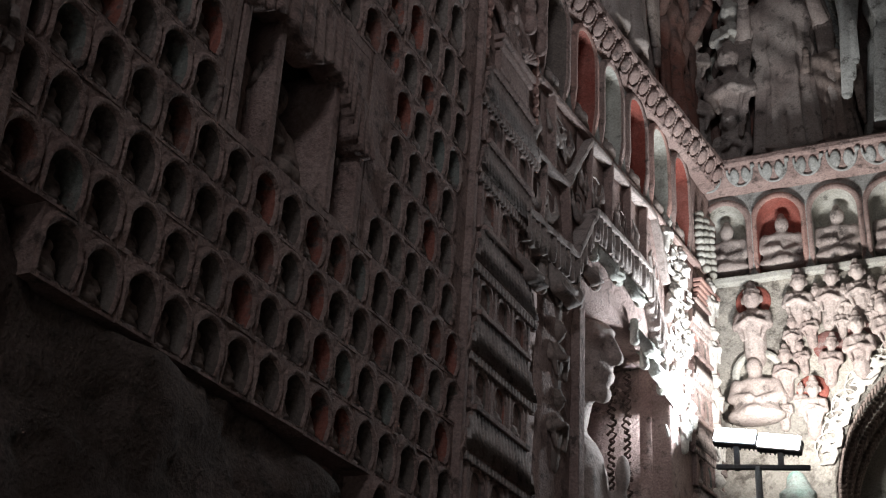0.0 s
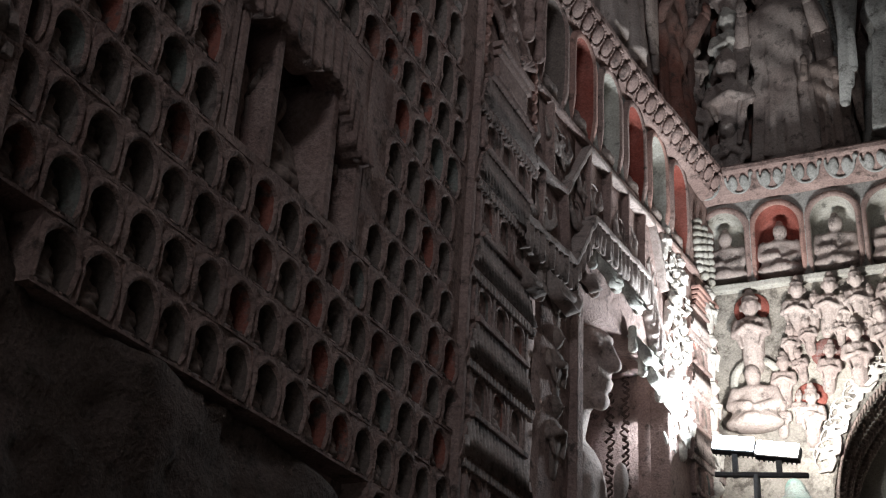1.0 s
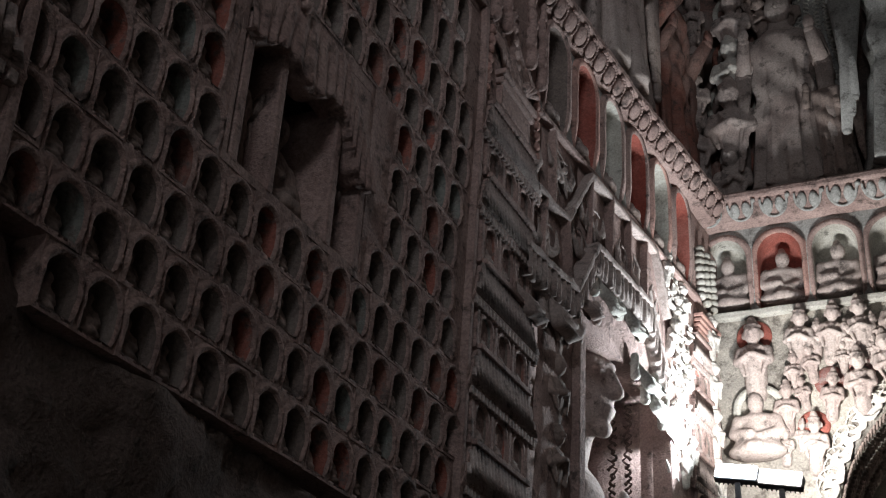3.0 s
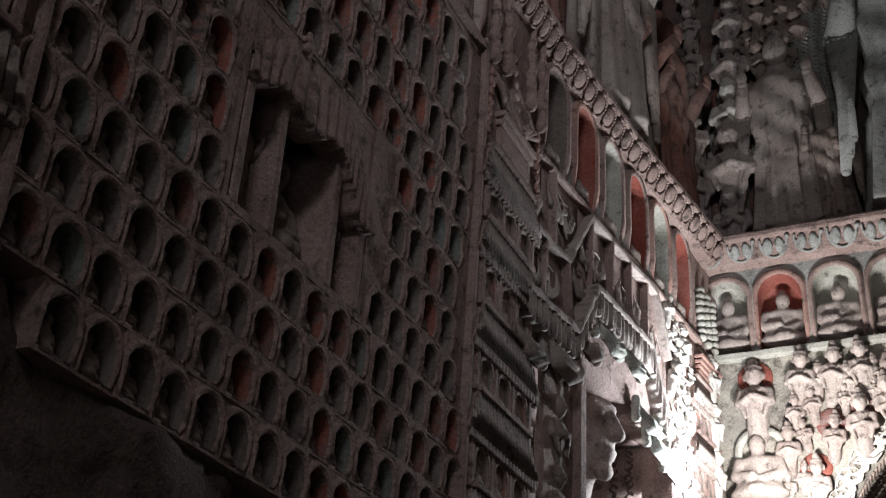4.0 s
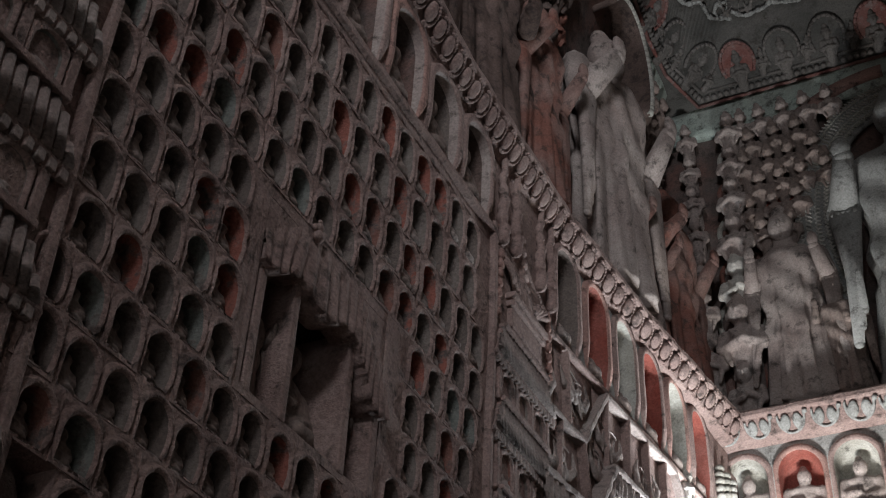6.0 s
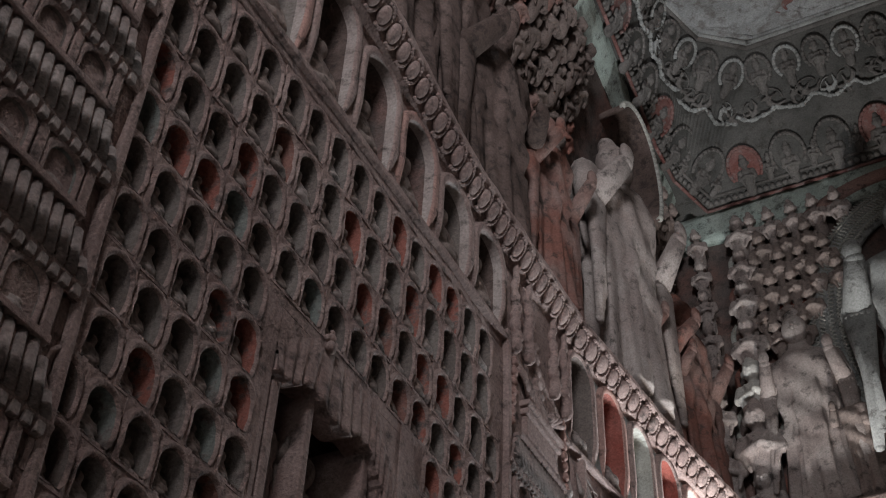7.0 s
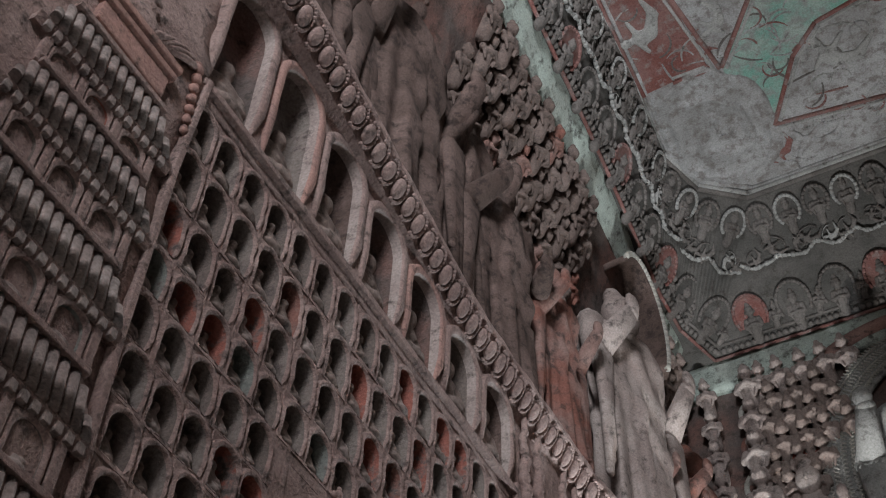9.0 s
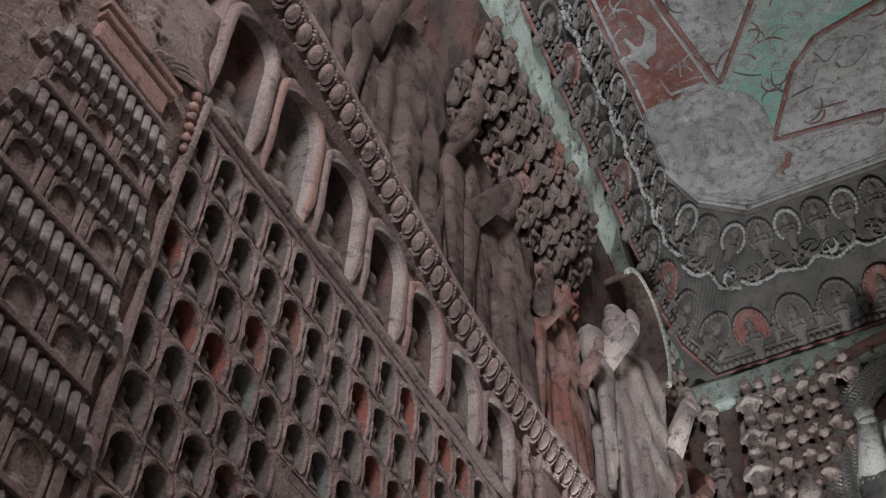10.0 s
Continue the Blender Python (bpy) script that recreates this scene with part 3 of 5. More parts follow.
PETAL, PETAL_WIDE = petal_mesh(0.068, STONE), petal_mesh(0.092, STONE)
bm = bmesh.new()
ellipsoid(bm, (-0.058, 0.0, 0), (0.05, 0.085, 0.03), seg=12)
ellipsoid(bm, (0.058, 0.0, 0), (0.05, 0.085, 0.03), seg=12)
for k in range(14):
    a0, a1 = math.pi * (0.93 + 1.14 * k / 14), math.pi * (0.93 + 1.14 * (k + 1) / 14)
    limb(bm, (0.133 * math.cos(a0), 0.04 + 0.155 * math.sin(a0), 0.01), (0.133 * math.cos(a1), 0.04 + 0.155 * math.sin(a1), 0.01), 0.015, 0.015)
ellipsoid(bm, (0.145, 0.085, 0.01), (0.03, 0.03, 0.025), seg=8)
SWAG_PETAL = melt(bm, 0.011, "lotus_petal", [GREY])


def cornice(W, u0, u1, name, mesh, pitch, tilt=32, back=-0.6, lift=lambda u: (0.0, 0.0)):
    ob = thing(name, W, "carved stone cornice with a band of lotus petals", "cornice", kind="structure")
    bm = bmesh.new()
    prof = [(back, 7.1), (0.0, 7.1), (0.025, 7.13), (0.105, 7.28), (0.125, 7.29), (0.135, 7.305), (0.135, 7.345), (0.115, 7.37), (back, 7.41)]
    nu = max(2, round((u1 - u0) / 0.1))
    rows = [[bm.verts.new((u0 + (u1 - u0) * i / nu, v + lift(u0 + (u1 - u0) * i / nu)[0] + 0.008 * noise.noise(Vector((i * 0.5, v * 7, u0))), w + lift(u0 + (u1 - u0) * i / nu)[1] * (w > 0) + 0.012 * noise.noise(Vector((i * 0.6, w * 9, v))))) for w, v in prof] for i in range(nu + 1)]
    for a, b in zip(rows, rows[1:]):
        for k in range(len(prof) - 1):
            bm.faces.new((a[k], a[k + 1], b[k + 1], b[k]))
    bm.faces.new(rows[0]), bm.faces.new(rows[-1][::-1])
    part("moulding", bm, [STONE], ob, smooth=False)
    n = int((u1 - u0) / pitch)
    for i in range(n):
        part("petal", mesh, [], ob, m=T(u0 + pitch * (i + 0.5), 7.205 + lift(u0 + pitch * (i + 0.5))[0], 0.075 + lift(u0 + pitch * (i + 0.5))[1]) @ RX(tilt) @ RZ(rng.uniform(-7, 7)) @ S(rng.uniform(0.82, 0.92)))
    return ob


cornice(WL, 1.0, 6.33, "cornice_west", PETAL, 0.126, lift=lambda u: (rise(u), max(0.0, 4.6 - u) * 0.04))
cornice(WR, 0.0, 3.5, "cornice_west_inner", PETAL_WIDE, 0.172, lift=lambda u: (0.0, max(0.0, u - 1.5) * 0.05))
cornice(WE, -2.38, 4.0, "cornice_north", SWAG_PETAL, 0.29, lift=lambda u: (0.0, 0.09))


# ---- ledges under the tiers ----
def ledge(W, u0, u1, v, h, out, name, wall, mat=STONE):
    bm = bmesh.new()
    block(bm, u0, u1, v - h, v, -0.05, out, 0.012)
    bmesh.ops.subdivide_edges(bm, edges=[e for e in bm.edges if e.calc_length() > 0.5], cuts=30)
    jitter(bm, 0.008, 5)
    part(name, bm, [mat], wall, smooth=False)


ledge(WL, 2.05, 5.35, TIER0 + 0.01, 0.05, 0.035, "ledge", wall_west)
ledge(WR, -0.1, 3.0, TIER0 - 0.19, 0.045, 0.045, "ledge", wall_turn)
ledge(WE, -2.3, 1.4, NT0 + 0.01, 0.06, 0.07, "ledge", wall_north, PALE)


# ---- ceiling: a sloping frieze and the coffered field ----
bm = bmesh.new()
LOW, HIGH = 11.5, 12.45
outer = [(-2.0, -4.2), (-2.06, 4.7), (-2.2, 6.8), (-2.35, 8.6), (-2.34, 9.15), (-2.16, 9.75), (8.0, 9.93)]
inner = [(-1.68, -4.2), (-1.73, 5.4), (-1.76, 6.6), (-1.82, 7.6), (-1.64, 8.15), (-1.2, 8.5), (8.0, 8.68)]
for i in range(6):
    n = 12
    for k in range(n):
        f0, f1 = k / n, (k + 1) / n
        q = []
        for f, (a, z) in ((f0, (outer, LOW)), (f1, (outer, LOW)), (f1, (inner, HIGH)), (f0, (inner, HIGH))):
            p = Vector(a[i]).lerp(Vector(a[i + 1]), f)
            q.append(bm.verts.new((p.x, p.y, z)))
        bm.faces.new(q)
edge = [(-3.4, -4.2), (-3.4, 4.7), (-3.4, 6.8), (-3.4, 8.6), (-3.4, 9.15), (-3.2, 10.3), (8.0, 10.3)]
for i in range(6):
    bm.faces.new([bm.verts.new((*p, LOW)) for p in (edge[i], edge[i + 1], outer[i + 1], outer[i])])
q = [bm.verts.new((x, y, HIGH)) for x, y in inner] + [bm.verts.new((8.0, -4.2, HIGH))]
f = bm.faces.new(q)
f.material_index = 1
for x0, x1, y0, y1 in ((-3.4, 8.2, -4.6, 11.5),):
    block(bm, x0, x1, y0, y1, 13.6, 13.9)
bmesh.ops.remove_doubles(bm, verts=bm.verts, dist=1e-4)
ceiling = tagged(new("ceiling", mesh_of(bm, "ceiling", [FRIEZE, PLASTER], False)), "painted and carved cave ceiling, faded green and grey", "ceiling", kind="structure")


# ---- relief pagodas ----
def tile_mesh():
    bm = bmesh.new()
    bmesh.ops.create_cone(bm, cap_ends=True, segments=10, radius1=0.0155, radius2=0.0145, depth=1.0)
    return mesh_of(bm, "roof_tile", [FIG])


TILE = tile_mesh()
bm = bmesh.new()
block(bm, -0.014, 0.014, -0.024, 0.02, -0.02, 0.02, 0.007)
EAVE_END = mesh_of(bm, "eave_end", [FIG], False)
SMALL_ARCH = [mesh_of(arch_cell(0.2, 0.28, 0.07, -0.12, 0.03, 0.11, 0.07, 0.03, 0.015, seed=i, n=24), "small_niche", [STONE, INNER, STONE]) for i in range(2)]


def pagoda(W, uc, eaves, width0, grow, label, storey=0.5, pitch=0.036):
    """A tiered tower carved on the wall: eaves from the top down, each roof a little wider than the one above."""
    ob = thing("pagoda_relief", W @ T(uc, 0, 0), label, "pagoda", "relief pagodas")
    for i, z in enumerate(eaves):
        wd = width0 + grow * i
        out, rise = 0.05, 0.235
        bm = bmesh.new()
        vs = [bm.verts.new(p) for p in ((-wd / 2, z, out), (wd / 2, z, out), (wd / 2 - 0.13, z + rise, 0.03), (-wd / 2 + 0.13, z + rise, 0.03), (-wd / 2, z, -0.02), (wd / 2, z, -0.02), (wd / 2 - 0.13, z + rise, -0.02), (-wd / 2 + 0.13, z + rise, -0.02),
                                        (-wd / 2, z - 0.05, out - 0.02), (wd / 2, z - 0.05, out - 0.02), (wd / 2, z - 0.035, -0.02), (-wd / 2, z - 0.035, -0.02))]
        for f in ((0, 1, 2, 3), (0, 3, 7, 4), (1, 5, 6, 2), (3, 2, 6, 7), (8, 9, 1, 0), (8, 0, 4, 11), (9, 10, 5, 1), (8, 11, 10, 9)):
            bm.faces.new([vs[k] for k in f])
        bm2 = bm
        beam(bm2, (-wd / 2 + 0.13, z + rise + 0.01), (wd / 2 - 0.13, z + rise + 0.01), 0.03, 0.0, 0.06, 0.006)
        roof = part("roof", bm2, [STONE], ob, smooth=False)
        nt_ = int((wd - 0.04) / pitch)
        for k in range(nt_):
            x = -wd / 2 + 0.02 + pitch * (k + 0.5) + (wd - 0.04 - pitch * nt_) / 2
            xt = max(-wd / 2 + 0.13, min(wd / 2 - 0.13, x))
            f = 1 - abs(x - xt) / 0.13 if x != xt else 1
            a, b = Vector((x, z + 0.008, out + 0.004)), Vector((x + (xt - x) * 0.2, z + rise * max(f, 0.15), out + (0.03 - out) * max(f, 0.15)))
            d = b - a
            part("roof_tile", TILE, [], roof, m=Matrix.Translation((a + b) / 2) @ d.to_track_quat("Z", "Y").to_matrix().to_4x4() @ S(pitch / 0.037, pitch / 0.05, d.length))
            part("eave_end", EAVE_END, [], roof, m=T(x, z - 0.026, out - 0.014) @ S(pitch / 0.042, 1, 0.8))
        z1 = z - 0.035
        z0 = (eaves[i + 1] + rise) if i + 1 < len(eaves) else z - storey + 0.17
        bm = bmesh.new()
        bw = wd * 0.84
        block(bm, -bw / 2, bw / 2, z0, z1, -0.02, 0.004, 0.002)
        body = part("storey", bm, [STONE], ob, smooth=False)
        n = 3
        for k in range(n + 1):
            x = -bw / 2 + 0.03 + (bw - 0.06) * k / n
            bm = bmesh.new()
            block(bm, x - 0.02, x + 0.02, z0, z1, 0.0, 0.034, 0.008)
            jitter(bm, 0.005, 9, x)
            part("pillar", bm, [STONE], body, smooth=False)
        for k in range(n):
            x = -bw / 2 + 0.03 + (bw - 0.06) * (k + 0.5) / n
            part("small_niche", SMALL_ARCH[k % 2], [], body, m=T(x, (z0 + z1) / 2, 0.016) @ S((bw - 0.06) / n / 0.2 * 0.82, (z1 - z0) / 0.28, 1))
            statue("small_seated_figure", SEATED_TINY, W, uc + x, (z0 + z1) / 2 - 0.1 * (z1 - z0) / 0.28, -0.02, 0.19 * (z1 - z0) / 0.28, "small sandstone seated figure between pagoda pillars", FIG, "figures on the pagodas")
    return ob


PAGODA_A = pagoda(WL, 1.61, [5.70, 5.24, 4.73, 4.22, 3.7, 3.2], 0.82, 0.05, "five-roofed sandstone pagoda carved in relief on the wall", pitch=0.054)
PAGODA_B = pagoda(WL, 5.765, [5.56, 5.05, 4.49, 3.98, 3.45], 0.9, 0.02, "slender tiled pagoda carved in relief beside a canopy", pitch=0.045)
pagoda(WR, 3.05, [5.62, 5.13, 4.58, 4.05], 0.74, 0.03, "floodlit pagoda carved in relief near the corner", pitch=0.04)

# ---- floodlight ----
lamp = thing("floodlight", Matrix.Translation((-1.755, 8.62, -0.072)), "twin-headed dark steel floodlight on a tall stand, switched on", "lamp")
for x, z, tilt, g in ((-0.15, 4.56, 9, GLOW_COOL), (0.16, 4.49, 10, GLOW_WARM)):
    bm = bmesh.new()
    block(bm, -0.16, 0.16, -0.02, 0.05, -0.05, 0.05, 0.012)
    head = part("lamp_head", bm, [STEEL], lamp, m=Matrix.Translation((x, 0, z)) @ RY(tilt) @ RX(-14), smooth=False)
    bm = bmesh.new()
    block(bm, -0.15, 0.15, -0.055, -0.022, -0.045, 0.06, 0.012)
    part("glass", bm, [g], head, "glowing white lamp glass", smooth=False)
    for k in range(9):
        bm = bmesh.new()
        block(bm, -0.004, 0.004, 0.045, 0.075, -0.045, 0.045)
        part("cooling_fin", bm, [STEEL], head, m=T(-0.136 + 0.033 * k, 0, 0), smooth=False)
bm = bmesh.new()
block(bm, -0.3, 0.36, -0.02, 0.02, 4.32, 4.355, 0.006)
part("crossbar", bm, [STEEL], lamp, m=Matrix.Translation((0, 0, 4.3)) @ RY(5) @ Matrix.Translation((0, 0, -4.3)), smooth=False)
for x in (-0.15, 0.16):
    bm = bmesh.new()
    block(bm, x - 0.02, x + 0.02, 0.0, 0.03, 4.33, 4.55 if x < 0 else 4.47, 0.004)
    part("bracket", bm, [STEEL], lamp, smooth=False)
bm = bmesh.new()
tube(bm, (0, 0, 0.072), (0, 0, 4.34), 0.03, 0.025, 16)
part("pole", bm, [STEEL], lamp)
bm = bmesh.new()
tube(bm, (0, 0, 0.072), (0, 0, 0.122), 0.3, 0.26, 24)
part("base", bm, [STEEL], lamp)

# ---- big canopied niche among the small ones ----
def canopy_niche():
    h, w = CNV1 - CNV0, 1.10
    ob = thing("canopied_niche", WL @ T(3.665, CNV0, 0), "dark weathered niche with pleated canopy and side pillars", "niche")
    bm = bmesh.new()
    block(bm, -w / 2, w / 2, 0, h, -0.42, -0.34)
    block(bm, -w / 2, -w / 2 + 0.03, 0, h, -0.34, 0.0)
    block(bm, w / 2 - 0.03, w / 2, 0, h, -0.34, 0.0)
    block(bm, -w / 2 + 0.03, w / 2 - 0.03, 0, 0.04, -0.34, 0.0)
    block(bm, -w / 2, w / 2, h - 0.06, h, -0.34, -0.005)
    part("recess", bm, [STONE], ob, smooth=False)
    for x, ww in ((-0.475, 0.05), (-0.225, 0.045), (0.235, 0.05), (0.475, 0.055)):
        bm = bmesh.new()
        block(bm, x - ww / 2, x + ww / 2, 0.03, 0.74, -0.3, 0.005, 0.012)
        jitter(bm, 0.006, 5, x)
        part("pillar", bm, [STONE], ob, smooth=False)
    # cloth canopy: a gabled top, straight pleats, a hem that hangs in scallops and drops low at both ends
    bm = bmesh.new()
    pts = [(-0.53, 0.78), (-0.25, 1.0), (0.0, 1.0), (0.25, 0.98), (0.40, 0.78), (0.53, 0.62)]
    hem = [(-0.53, 0.62), (-0.34, 0.70), (0.0, 0.68), (0.22, 0.72), (0.34, 0.5), (0.53, 0.44)]
    n, m = 110, 8
    cols = []
    for i in range(n + 1):
        f = i / n * 5
        k = min(4, int(f))
        p, q = Vector(pts[k]).lerp(Vector(pts[k + 1]), f - k), Vector(hem[k]).lerp(Vector(hem[k + 1]), f - k)
        sag = 0.05 * abs(math.sin(f * math.pi * 0.8))
        col = []
        for j in range(m + 1):
            g = j / m
            c = p.lerp(q + Vector((0, -sag)), g)
            fold = 0.006 * math.sin(f * 19) * (0.4 + g) + 0.03 * g
            col.append(bm.verts.new((c.x, min(h, c.y), 0.012 + fold)))
        col.append(bm.verts.new((col[-1].co.x, col[-1].co.y + 0.012, -0.1)))
        cols.append(col)
    for a, b in zip(cols, cols[1:]):
        for j in range(m + 1):
            bm.faces.new((a[j], a[j + 1], b[j + 1], b[j]))
    part("canopy", bm, [STONE], ob)
    bm = bmesh.new()
    vs = [bm.verts.new((x, y, -0.006)) for x, y in ((-w / 2 + 0.032, 0.74), (-0.25, 0.96), (0.25, 0.94), (0.40, 0.74), (w / 2 - 0.032, 0.58), (w / 2 - 0.032, h - 0.062), (-w / 2 + 0.032, h - 0.062))]
    bm.faces.new(vs)
    bmesh.ops.extrude_face_region(bm, geom=list(bm.faces))
    for v in vs:
        v.co.z = -0.1
    part("spandrel", bm, [STONE], ob, smooth=False)
    bm = bmesh.new()
    for i, (x, y, r) in enumerate(((0, 0.99, 0.035), (0, 1.04, 0.026), (-0.03, 1.02, 0.02), (0.03, 1.02, 0.02), (0, 1.07, 0.016))):
        ellipsoid(bm, (x - 0.18, y, 0.03), (r, r, r * 0.7), seg=8)
    part("finial", bm, [STONE], ob)
    return ob


canopy_niche()
# these figures are darkened in colour for the niche's shade
statue("seated_figure", SEATED, WL, 3.68, CNV0 + 0.04, -0.22, 0.6, "dark weathered seated figure inside a canopied niche", FIG_SHADE)
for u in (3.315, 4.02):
    statue("standing_figure", STANDING, WL, u, CNV0 + 0.04, -0.14, 0.62, "dark standing attendant figure between niche pillars", FIG_SHADE, "attendants of the canopied niche", wide=1.1, deep=0.7)

# raised border strip between the pagoda and the field of niches
bm = bmesh.new()
line = [(2.08, 6.46), (2.06, 5.75), (2.07, 4.75), (2.09, 4.2), (2.12, 3.6), (2.13, 2.9)]
for p, q in zip(line, line[1:]):
    beam(bm, p, q, 0.034, -0.05, 0.04, 0.01)
jitter(bm, 0.012, 4)
part("border_strip", bm, [STONE], wall_west, smooth=False)
bm = bmesh.new()
line = [(5.32, 6.5), (5.33, 5.7), (5.31, 5.0), (5.3, 4.0), (5.28, 2.6)]
for p, q in zip(line, line[1:]):
    beam(bm, p, q, 0.045, -0.05, 0.04, 0.012)
jitter(bm, 0.012, 4, 3)
part("border_strip", bm, [STONE], wall_west, smooth=False)


# ---- crowns of the pagodas: block, curling leaves, strings of beads ----
def pagoda_crown(tower, du, v, width, label, mat, tall=0.7):
    bm = bmesh.new()
    block(bm, -width / 2, width / 2, -0.05, 0.10, -0.02, 0.04, 0.012)
    block(bm, -width / 2 - 0.02, width / 2 + 0.02, 0.10, 0.14, -0.02, 0.06, 0.01)
    block(bm, -width / 2 - 0.03, width / 2 + 0.03, 0.15, 0.19, -0.02, 0.075, 0.01)
    jitter(bm, 0.006, 6)
    ob = part("crown", bm, [mat], tower, label, T(du, v, 0), smooth=False)
    for s in (-1, 1):
        for k in range(5):
            bm = bmesh.new()
            prev = None
            for i in range(10):
                a = i / 9 * 1.5
                r = 0.10 + 0.045 * k
                ang = 0.35 + 0.24 * k
                p = Vector((s * (width / 2 - 0.20 + r * math.sin(ang + a * 0.5) * (0.5 + a * 0.5)), 0.2 + r * math.cos(ang) * a * 0.9 + 0.02 * k, 0.02 + 0.025 * math.sin(a * 2)))
                if prev is not None:
                    limb(bm, prev, p, 0.02, 0.018 if i < 8 else 0.024)
                prev = p
            part("leaf", melt(bm, 0.012, "leaf", [STONE]), [], ob)
        for i in range(7):
            bm = bmesh.new()
            ellipsoid(bm, (0, 0, 0), (0.03, 0.032, 0.022), seg=10)
            ellipsoid(bm, (0, 0.028, 0), (0.022, 0.014, 0.018), seg=8)
            part("bead", bm, [PINK], ob, m=T(s * (0.365 + 0.006 * i), 0.4 - 0.075 * i, 0.02) @ RZ(rng.uniform(-15, 15)) @ S(1.15 - 0.05 * i))
    bm = bmesh.new()
    ellipsoid(bm, (0, 0.25, 0.0), (width * 0.28, 0.14, 0.06))
    for i in range(5):
        ellipsoid(bm, (0, 0.40 + i * tall / 7, 0.0), (0.09 - i * 0.012, 0.04, 0.05 - i * 0.006))
    part("spire", melt(bm, 0.02, "spire", [STONE]), [], ob)
    return ob


pagoda_crown(PAGODA_A, 0.03, 6.06, 0.44, "faded red stone crown with curling leaves", PINK)
pagoda_crown(PAGODA_B, 0.02, 5.92, 0.46, "weathered stone crown with bead strings", STONE)
for k, (u, v0, v1) in enumerate(((5.42, 6.45, 7.1), (5.62, 6.5, 7.12), (6.02, 6.5, 7.12), (6.2, 6.45, 7.1))):
    bm = bmesh.new()
    for i in range(9):
        f = i / 8
        ellipsoid(bm, (u + 0.02 * math.sin(i * 1.9), v0 + (v1 - v0) * f, 0.03), (0.045 - 0.018 * f, 0.06, 0.05 - 0.02 * f), seg=8)
    part("pinnacle", melt(bm, 0.016, "pinnacle", [STONE]), [], wall_west)

# ---- canopy over the great niche on the inner west wall ----
canopy = thing("carved_canopy", WR, "angular carved stone canopy with pleated hem over a niche", "canopy")
ZIG = [(-0.3, 5.66), (0.33, 5.64), (0.72, 6.2), (1.95, 6.2), (2.2, 5.75)]
LOWZ = [(-0.3, 5.14), (0.40, 5.15), (0.72, 5.63), (1.72, 5.63), (1.98, 5.2)]
for name, pts, wd, out in (("upper_rail", ZIG, 0.045, 0.06), ("lower_rail", LOWZ, 0.045, 0.105)):
    for p, q in zip(pts, pts[1:]):
        bm = bmesh.new()
        beam(bm, p, q, wd, -0.02, out, 0.012)
        bmesh.ops.subdivide_edges(bm, edges=[e for e in bm.edges if e.calc_length() > 0.3], cuts=10)
        jitter(bm, 0.012, 9)
        part(name, bm, [FIG], canopy, smooth=False)
for p, q in (((0.02, 5.66), (-0.02, 5.16)), ((0.33, 5.64), (0.42, 5.17)), ((0.72, 6.2), (0.72, 5.66)), ((1.08, 6.2), (1.06, 5.66)), ((1.42, 6.2), (1.42, 5.66)), ((1.75, 6.2), (1.72, 5.66)), ((0.12, 6.2), (0.14, 5.68))):
    bm = bmesh.new()
    beam(bm, p, q, 0.028, -0.02, 0.055, 0.008)
    jitter(bm, 0.01, 9, p[0])
    part("cross_rail", bm, [STONE], canopy, smooth=False)
for (p, q), hh in zip(zip(LOWZ, LOWZ[1:]), (0.19, 0.19, 0.2, 0.2)):
    bm = bmesh.new()
    p, q = Vector(p), Vector(q)
    n = int((q - p).length / 0.01)
    cols = []
    for i in range(n + 1):
        c = p.lerp(q, i / n)
        saw = 0.03 * abs(((i * 0.01 / 0.11) % 1.0) - 0.5)
        ww = 0.085 + 0.01 * math.sin(i * 0.9) + 0.006 * math.sin(i * 0.37)
        cols.append([bm.verts.new((c.x, c.y, ww)), bm.verts.new((c.x, c.y - hh * 0.5, ww + 0.006)), bm.verts.new((c.x, c.y - hh - saw, ww + 0.008 * math.sin(i * 0.6))), bm.verts.new((c.x, c.y - hh - saw, 0.0))])
    for a, b in zip(cols, cols[1:]):
        for k in range(3):
            bm.faces.new((a[k], a[k + 1], b[k + 1], b[k]))
    part("pleated_hem", bm, [FIG], canopy)


def swag_mesh(r, folds, seed):
    """Cloth hanging in a bowl: creased over its middle, with a rolled lower edge."""
    bm = bmesh.new()
    n, m = 36, 14
    grid = []
    for i in range(n + 1):
        a = math.pi * i / n
        row = []
        for j in range(m + 1):
            g = j / m
            lump = 1 + 0.05 * math.sin(a * 7 + seed) * g
            bulge = 0.02 + 0.11 * math.sin(min(1.0, g * 1.02) * math.pi * 0.62) * math.sin(a) ** 0.6 + (0.018 if g > 0.86 else 0) - (0.07 if j == m else 0)
            bulge += 0.012 * math.sin(g * folds * math.pi + seed) * math.sin(a)
            row.append(bm.verts.new((-r * g * lump * math.cos(a), -r * 0.95 * g * lump * math.sin(a), bulge)))
        grid.append(row)
    for a, b in zip(grid, grid[1:]):
        for j in range(m):
            bm.faces.new((a[j], a[j + 1], b[j + 1], b[j]))
    for sx in (-1, 1):
        limb(bm, (sx * r * 0.97, 0.04, 0.03), (sx * r * 1.0, -r * 0.55, 0.035), 0.03, 0.036)
    bmesh.ops.remove_doubles(bm, verts=bm.verts, dist=1e-5)
    return bm


